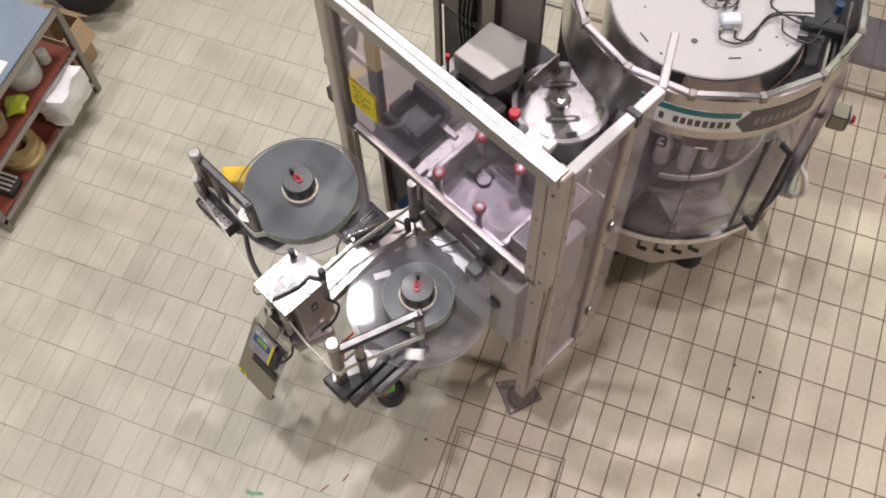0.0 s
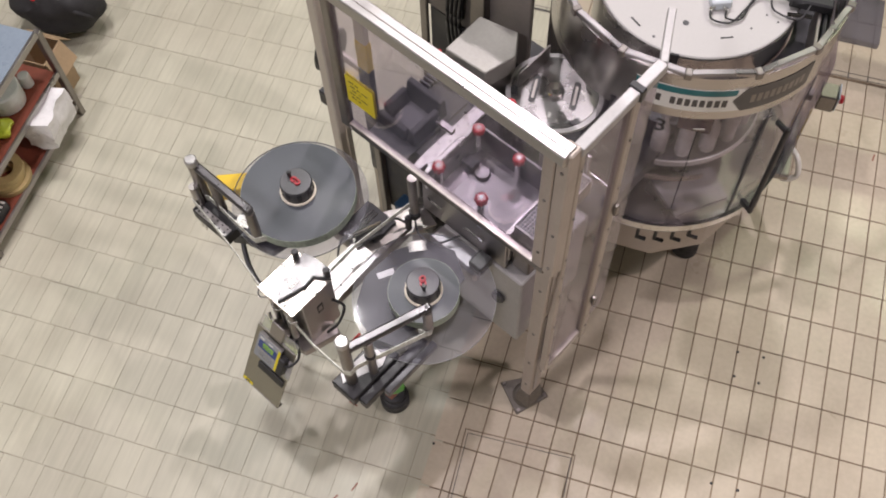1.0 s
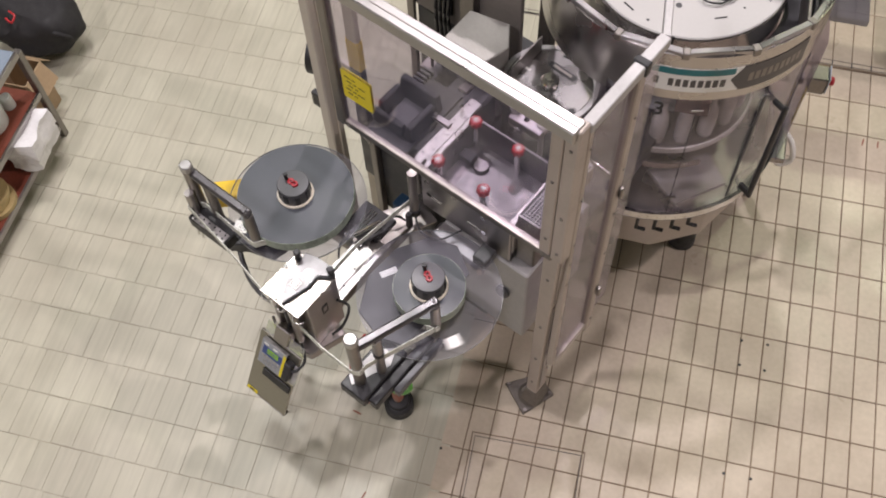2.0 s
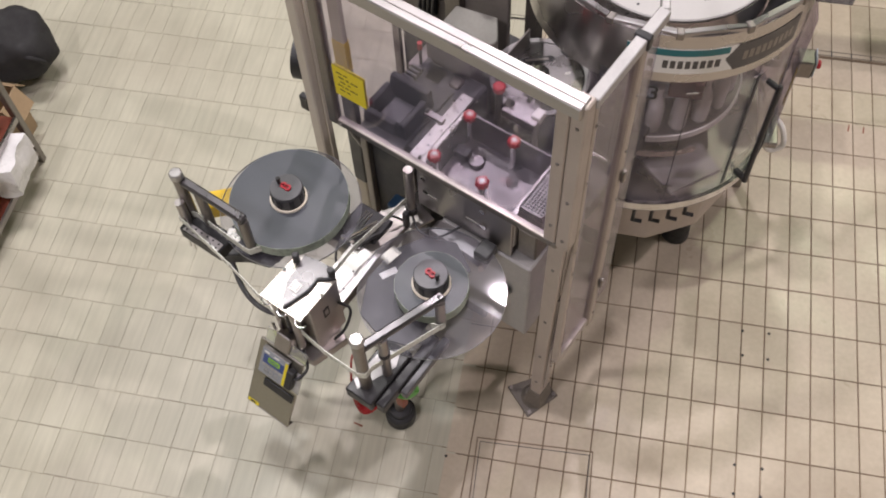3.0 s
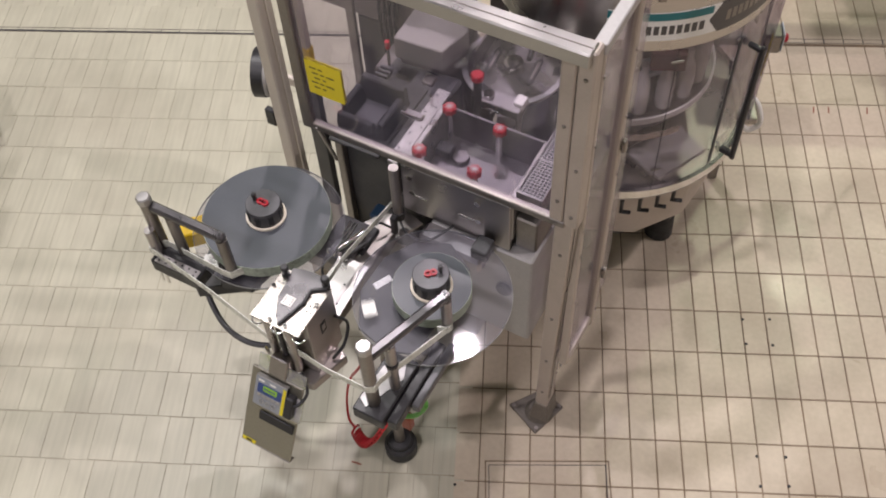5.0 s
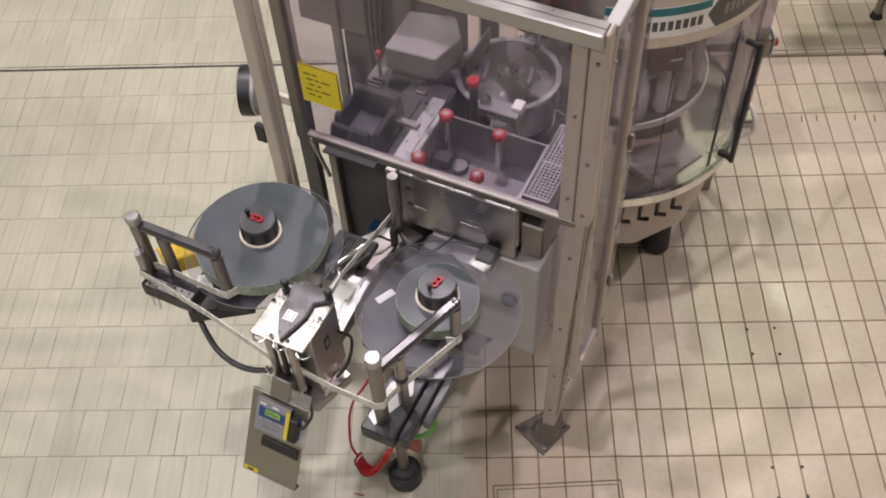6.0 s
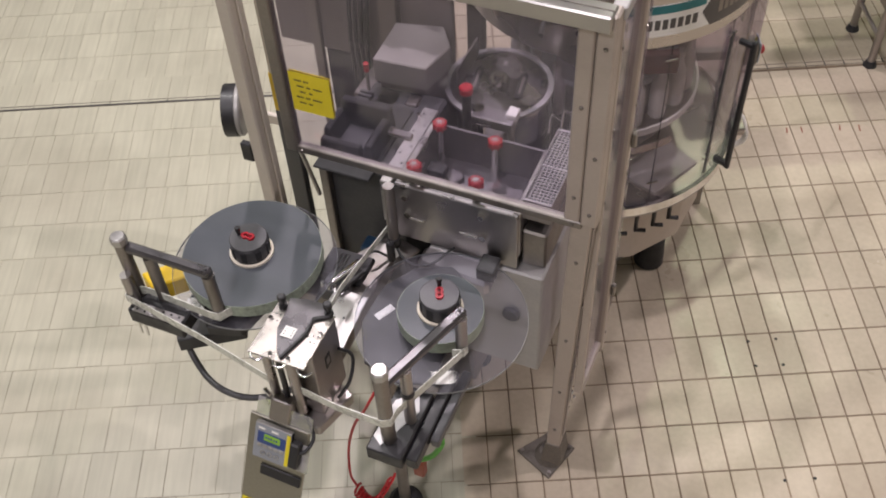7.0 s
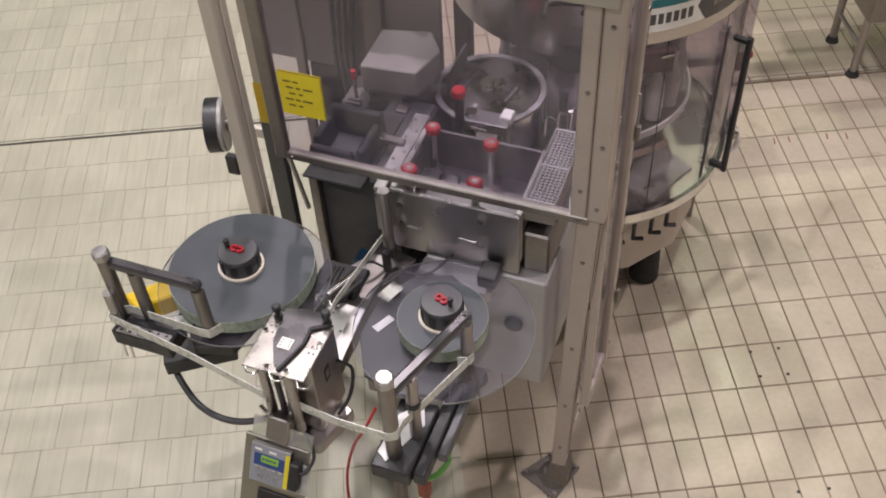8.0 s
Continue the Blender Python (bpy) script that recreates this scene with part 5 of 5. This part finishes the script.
# ---- trolley, box and bag ----
def build_trolley():
    t = thing("shelf_trolley", "low steel trolley with grey top and red-brown shelves", "trolley", (-2.85, 0.5, 0), I4)
    x0, x1, y0, y1 = -3.25, -2.49, 0.03, 0.885
    part("top", box(B(), (x0, y0, 0.625), (x1, y1, 0.645), 0.004), TARP, t, "grey-blue laminate top")
    part("top_edge", box(B(), (x1 + 0.0005, y0, 0.61), (x1 + 0.016, y1, 0.648), 0.003), STEEL, t)
    part("paper", box(B(), (-2.62, 0.42, 0.6455), (-2.52, 0.56, 0.647)), WHITE, t)
    for z in (0.34, 0.08):
        part("shelf", box(B(), (x0, y0, z), (x1 - 0.002, y1 - 0.002, z + 0.015), 0.002), RED_SHELF, t, "red-brown shelf")
        part("shelf_edge", box(B(), (x1 - 0.001, y0, z - 0.012), (x1 + 0.014, y1, z + 0.022), 0.003), STEEL, t)
    for x in (x0, x1 - 0.022):
        for y in (y0, y1):
            part("leg", box(B(), (x, y, 0.001), (x + 0.036, y + 0.034, 0.625), 0.004), STEEL_DULL, t)


def build_trolley_goods():
    tub = cyl(B(), (-2.62, 0.66, 0.356), (-2.62, 0.66, 0.47), 0.085, 28, 0.09, 0.008)
    cyl(tub, (-2.58, 0.78, 0.356), (-2.58, 0.78, 0.43), 0.03, 18, 0.027, 0.004)
    solo("plastic_tub", tub, CLEAR_TUB, "milky plastic tub on the trolley shelf", "tub", (-2.62, 0.66, 0.356), I4)
    b = B()
    bmesh.ops.create_icosphere(b, subdivisions=3, radius=0.055, matrix=Matrix.Translation((-2.56, 0.50, 0.385)) @ Matrix.Diagonal((0.95, 1.15, 0.55, 1)))
    for v in b.verts:
        v.co += noise.noise_vector(v.co * 24) * 0.022
    solo("lime_cloth", b, LIME, "crumpled lime yellow cloth on the shelf", "cloth", (-2.56, 0.50, 0.357), I4)
    bag = B()
    bmesh.ops.create_cube(bag, size=1, matrix=Matrix.Translation((-2.50, 0.70, 0.235)) @ Matrix.Rotation(radians(8), 4, "Z") @ Matrix.Diagonal((0.16, 0.22, 0.2, 1)))
    bmesh.ops.subdivide_edges(bag, edges=bag.edges[:], cuts=9, use_grid_fill=True)
    for v in bag.verts:
        n3 = noise.noise_vector(v.co * 9) * 0.022 + noise.noise_vector(v.co * 25) * 0.007
        v.co += n3
        v.co.z = max(v.co.z, 0.115)
        if v.co.z > 0.22:
            v.co.x += 0.02
    solo("plastic_bag", bag, BAG, "crumpled white plastic bag on the lower shelf", "bag", (-2.50, 0.70, 0.115), I4)
    for k, (x, y) in enumerate(((-2.585, 0.40), (-2.60, 0.39), (-2.59, 0.405))):
        ring = sector(B(), (x, y), 0.05, 0.105 - 0.006 * k, 0.097 + 0.03 * k, 0.125 + 0.03 * k, seg=40)
        solo("wooden_ring", ring, WOOD, "pale wooden ring in a stack on the lower shelf", "ring", (x, y, 0.097 + 0.03 * k), I4, "stacked rings")
    cups = cyl(B(), (-2.60, 0.36, 0.356), (-2.60, 0.36, 0.43), 0.06, 24, 0.07, 0.006)
    solo("bowl", cups, CARD, "brown bowl on the middle shelf", "bowl", (-2.60, 0.36, 0.356), I4)
    st = B()
    box(st, (-2.60, 0.16, 0.097), (-2.50, 0.26, 0.16), 0.006)
    s = thing("striped_carton", "black and white striped carton on the lower shelf", "carton", (-2.55, 0.21, 0.097), I4)
    part("carton", st, BLACK, s)
    for k in range(4):
        part("stripe", box(B(), (-2.598, 0.168 + 0.024 * k, 0.1605), (-2.502, 0.179 + 0.024 * k, 0.162)), WHITE, s)
    c = thing("cardboard_box", "open brown cardboard box on the floor behind the trolley", "box", (-2.62, 1.04, 0), I4)
    x0, x1, y0, y1, h = -2.84, -2.60, 0.935, 1.10, 0.30
    part("bottom", box(B(), (x0, y0, 0.001), (x1, y1, 0.006)), CARD, c)
    part("side", box(B(), (x0, y0, 0.006), (x0 + 0.005, y1, h)), CARD, c)
    part("side", box(B(), (x1 - 0.005, y0, 0.006), (x1, y1, h)), CARD, c)
    part("side", box(B(), (x0 + 0.0055, y0, 0.006), (x1 - 0.0055, y0 + 0.005, h)), CARD, c)
    part("side", box(B(), (x0 + 0.0055, y1 - 0.005, 0.006), (x1 - 0.0055, y1, h)), CARD, c)
    part("flap", box(B(), (0, y0 + 0.004, 0), (0.12, y1 - 0.004, 0.004), 0, Matrix.Translation((x1, 0, h)) @ Matrix.Rotation(radians(62), 4, "Y")), CARD, c, "open flap")
    part("flap", box(B(), (x0 + 0.006, 0, 0), (x1 - 0.006, 0.10, 0.004), 0, Matrix.Translation((0, y1, h)) @ Matrix.Rotation(radians(-50), 4, "X")), CARD, c)
    bagb = B()
    bmesh.ops.create_icosphere(bagb, subdivisions=4, radius=0.22, matrix=Matrix.Translation((-2.83, 1.42, 0.19)) @ Matrix.Diagonal((1.1, 0.85, 0.85, 1)))
    for v in bagb.verts:
        v.co += noise.noise_vector(v.co * 6) * 0.05 + noise.noise_vector(v.co * 18) * 0.012
        v.co.z = max(v.co.z, 0.002)
    bp = thing("black_bag", "soft black cloth bag lying on the floor", "bag", (-2.83, 1.42, 0), I4)
    part("body", bagb, CLOTH, bp)
    part("strap", tube(B(), smooth_path([(-2.68, 1.32, 0.25), (-2.62, 1.30, 0.27), (-2.585, 1.33, 0.22), (-2.60, 1.38, 0.15)], 6), 0.012), CLOTH, bp)
    part("orange_cord", tube(B(), smooth_path([(-2.84, 1.27, 0.36), (-2.80, 1.25, 0.36), (-2.79, 1.28, 0.38), (-2.83, 1.30, 0.38)], 6), 0.005), RED_SOFT, bp)


def build_far_table():
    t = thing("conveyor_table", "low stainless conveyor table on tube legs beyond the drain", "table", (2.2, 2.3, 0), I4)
    part("top", box(B(), (1.83, 2.1, 0.58), (2.9, 2.56, 0.62), 0.005), STEEL_H, t)
    part("skirt", box(B(), (1.84, 2.11, 0.34), (2.89, 2.55, 0.58), 0.004), STEEL_DULL, t)
    # two unseen beams added above the table to cast shadow bands on the floor
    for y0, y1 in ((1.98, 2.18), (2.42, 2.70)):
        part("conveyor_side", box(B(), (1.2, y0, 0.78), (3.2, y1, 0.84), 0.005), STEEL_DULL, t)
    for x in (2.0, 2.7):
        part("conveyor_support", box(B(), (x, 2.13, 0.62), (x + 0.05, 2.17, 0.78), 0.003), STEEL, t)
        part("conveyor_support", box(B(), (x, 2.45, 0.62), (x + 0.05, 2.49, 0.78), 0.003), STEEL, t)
    for x in (1.865, 2.8):
        for y in (2.165, 2.455):
            part("leg", cyl(B(), (x, y, 0.03), (x, y, 0.34), 0.019, 16), STEEL, t)
            part("foot", cyl(B(), (x, y, 0.001), (x, y, 0.03), 0.034, 20, 0.024), RUBBER, t)
        part("stretcher", cyl(B(), (x, 2.165, 0.17), (x, 2.455, 0.17), 0.011, 12), STEEL, t)


build_trolley()
build_trolley_goods()
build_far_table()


# ---- floor ----
PX, PY, OX, OY = 0.0967, 0.1985, 0.297, 0.577
GUTTER = 2.2


def build_floor():
    b = box(B(), (-9, -9, -0.2), (9, 11, -0.0035))
    ground = solo("floor", b, GROUT, "beige ceramic tile floor with dark joints", "floor", axes=I4, kind="structure")
    BASE[ground] = Vector((0, 0, 0))
    part("pale_joints", box(B(), (-8.7, -6.25, -0.0034), (-0.3, 9.65, -0.0014)), GROUT_OLD, ground)
    rng = random.Random(4)

    def tile_mesh(w, d, c):
        t = B()
        h = 0.0
        lo = [t.verts.new(p) for p in ((-w, -d, -0.0036), (w, -d, -0.0036), (w, d, -0.0036), (-w, d, -0.0036))]
        hi = [t.verts.new(p) for p in ((-w + c, -d + c, h), (w - c, -d + c, h), (w - c, d - c, h), (-w + c, d - c, h))]
        t.faces.new(hi)
        for i in range(4):
            t.faces.new((lo[i], lo[(i + 1) % 4], hi[(i + 1) % 4], hi[i]))
        me = bpy.data.meshes.new("tile")
        t.to_mesh(me)
        t.free()
        return me

    new_tile = tile_mesh(PX / 2 - 0.0018, PY / 2 - 0.0019, 0.0022)
    new_tile.materials.append(TILE)
    old_tile = tile_mesh(PX / 2 - 0.0007, PY / 2 - 0.0013, 0.0008)
    old_tile.materials.append(TILE_OLD)
    near, far_new, far_old = [], [], []
    for r in range(-34, 46):
        y = OY - PY / 2 + r * PY
        shift = rng.random() * PX
        for k in range(-90, 84):
            x = OX + PX / 2 + k * PX
            old = x < -0.32
            if old:
                x -= shift
                if x + PX > -0.36:
                    far_old.append((x + PX, y + 0.018, -0.0012, 0, 0))
            yy = y + (0.018 if old else 0.0)
            if abs(yy - GUTTER) < 0.085 and abs(x) < 6:
                yy = yy - 0.014 if yy < GUTTER else yy + 0.014
            if old:
                x += rng.uniform(-0.0007, 0.0007)
                yy += rng.uniform(-0.001, 0.001)
            row = (x, yy, rng.uniform(-0.0004, 0.0003), rng.uniform(-0.25, 0.25), rng.uniform(-0.2, 0.2))
            if not old and x < 1.35 and -0.35 < y < 1.75 and len(near) < 290:
                near.append(row)
            elif old:
                far_old.append(row)
            else:
                far_new.append(row)
    for x, y, z, rx, ry in near:
        ob = new("tile", new_tile)
        ob.parent = ground
        ob.matrix_local = pose(x, y, z, rx, ry, 0)
    for name, rows, me, mat in (("joined_tiles", far_new, new_tile, TILE), ("joined_pale_tiles", far_old, old_tile, TILE_OLD)):
        vs, fs = [], []
        co = [v.co.copy() for v in me.vertices]
        polys = [tuple(p.vertices) for p in me.polygons]
        for x, y, z, rx, ry in rows:
            m = pose(x, y, z, rx, ry, 0)
            o = len(vs)
            vs += [m @ v for v in co]
            fs += [tuple(i + o for i in p) for p in polys]
        big = bpy.data.meshes.new(name)
        big.from_pydata(vs, [], fs)
        big.materials.append(mat)
        ob = new(name, big)
        ob.parent = ground
        tagged(ob, kind="stuff")
    # narrow drain slot
    part("drain_slot", box(B(), (-6, GUTTER - 0.012, -0.003), (6, GUTTER + 0.012, -0.0012)), BLACK_IN, ground, "narrow dark drain slot")
    for s in (-1, 1):
        part("drain_edge", box(B(), (-6, GUTTER + s * 0.0135 - 0.002, -0.003), (6, GUTTER + s * 0.0135 + 0.002, 0.001)), STEEL_DULL, ground)
    # frame of the floor hatch
    m = Matrix.Translation((-0.166, -0.135, 0)) @ Matrix.Rotation(radians(2.4), 4, "Z")
    f = B()
    for lo, hi in (((0, -0.0025, 0), (0.476, 0.0025, 0.0015)), ((0, -0.476, 0), (0.005, -0.003, 0.0015)), ((0.471, -0.476, 0), (0.476, -0.003, 0.0015)), ((0, -0.484, 0), (0.476, -0.4765, 0.0025))):
        box(f, lo, hi, 0, m)
    g = B()
    for lo, hi in (((0.014, -0.017, 0), (0.462, -0.014, 0.0009)), ((0.014, -0.476, 0), (0.017, -0.0175, 0.0009)), ((0.459, -0.476, 0), (0.462, -0.0175, 0.0009))):
        box(g, lo, hi, 0, m)
    part("hatch_gap", g, BLACK_IN, ground, "dark gap round the hatch lid")
    part("hatch_frame", f, GROUT, ground, "thin steel hatch frame let into the tiles")
    for x, y in ((0.881, 0.541), (0.992, 0.546), (0.884, 0.424), (0.99, 0.422), (0.871, -0.19), (0.977, -0.185), (0.871, -0.07), (0.98, -0.068)):
        part("anchor_hole", cyl(B(), (x, y, 0), (x, y, 0.0015), 0.0065, 12), BLACK, ground)
    part("cork", cyl(B(), (-0.276, -0.235, 0), (-0.276, -0.235, 0.0015), 0.006, 12), BLACK, ground)
    for x, y, a in ((1.34, 1.73, 80), (1.41, 1.73, 85), (1.59, 1.73, 80), (1.68, 1.72, 84), (-0.66, -0.165, -15), (-0.60, -0.575, 60), (-0.535, -0.505, 70)):
        part("paint_mark", box(B(), (-0.02, -0.003, 0), (0.02, 0.003, 0.001), 0, pose(x, y, 0.0005, 0, 0, a)), RED_SHELF, ground)
    for k, (x, y, w) in enumerate(((-0.885, -0.70, 0.03), (-0.85, -0.69, 0.022), (-0.865, -0.735, 0.026), (-0.83, -0.72, 0.014))):
        pts = [(x + w * (0.7 + 0.3 * math.sin(3 * a + k)) * math.cos(a), y + 0.7 * w * (0.7 + 0.3 * math.cos(2 * a - k)) * math.sin(a)) for a in [i * math.pi / 6 for i in range(12)]]
        part("green_mark", prism(B(), pts, 0.0004 + 0.0001 * k, 0.0009 + 0.0001 * k), GREEN_MARK, ground)


build_floor()


# ---- what moves ----
def motions():
    steps = [0.1 * i for i in range(81)]
    home = TURNING.matrix_world.copy()
    rows = []
    for t in steps:
        a = 107 + 545 * t + 2.6 * t * t
        rows.append((t, Matrix.Translation(home.translation) @ Matrix.Rotation(radians(a), 4, "Z")))
    walk(TURNING, rows)
    home2 = VACUUM.matrix_world.copy()
    walk(VACUUM, [(t, Matrix.Translation(home2.translation) @ Matrix.Rotation(radians(22 - 463 * t - 6.3 * t * t), 4, "Z")) for t in steps])
    home3 = BOTTLES.matrix_world.copy()
    walk(BOTTLES, [(t, Matrix.Translation(home3.translation) @ Matrix.Rotation(radians(110 * t), 4, "Z")) for t in steps])


motions()
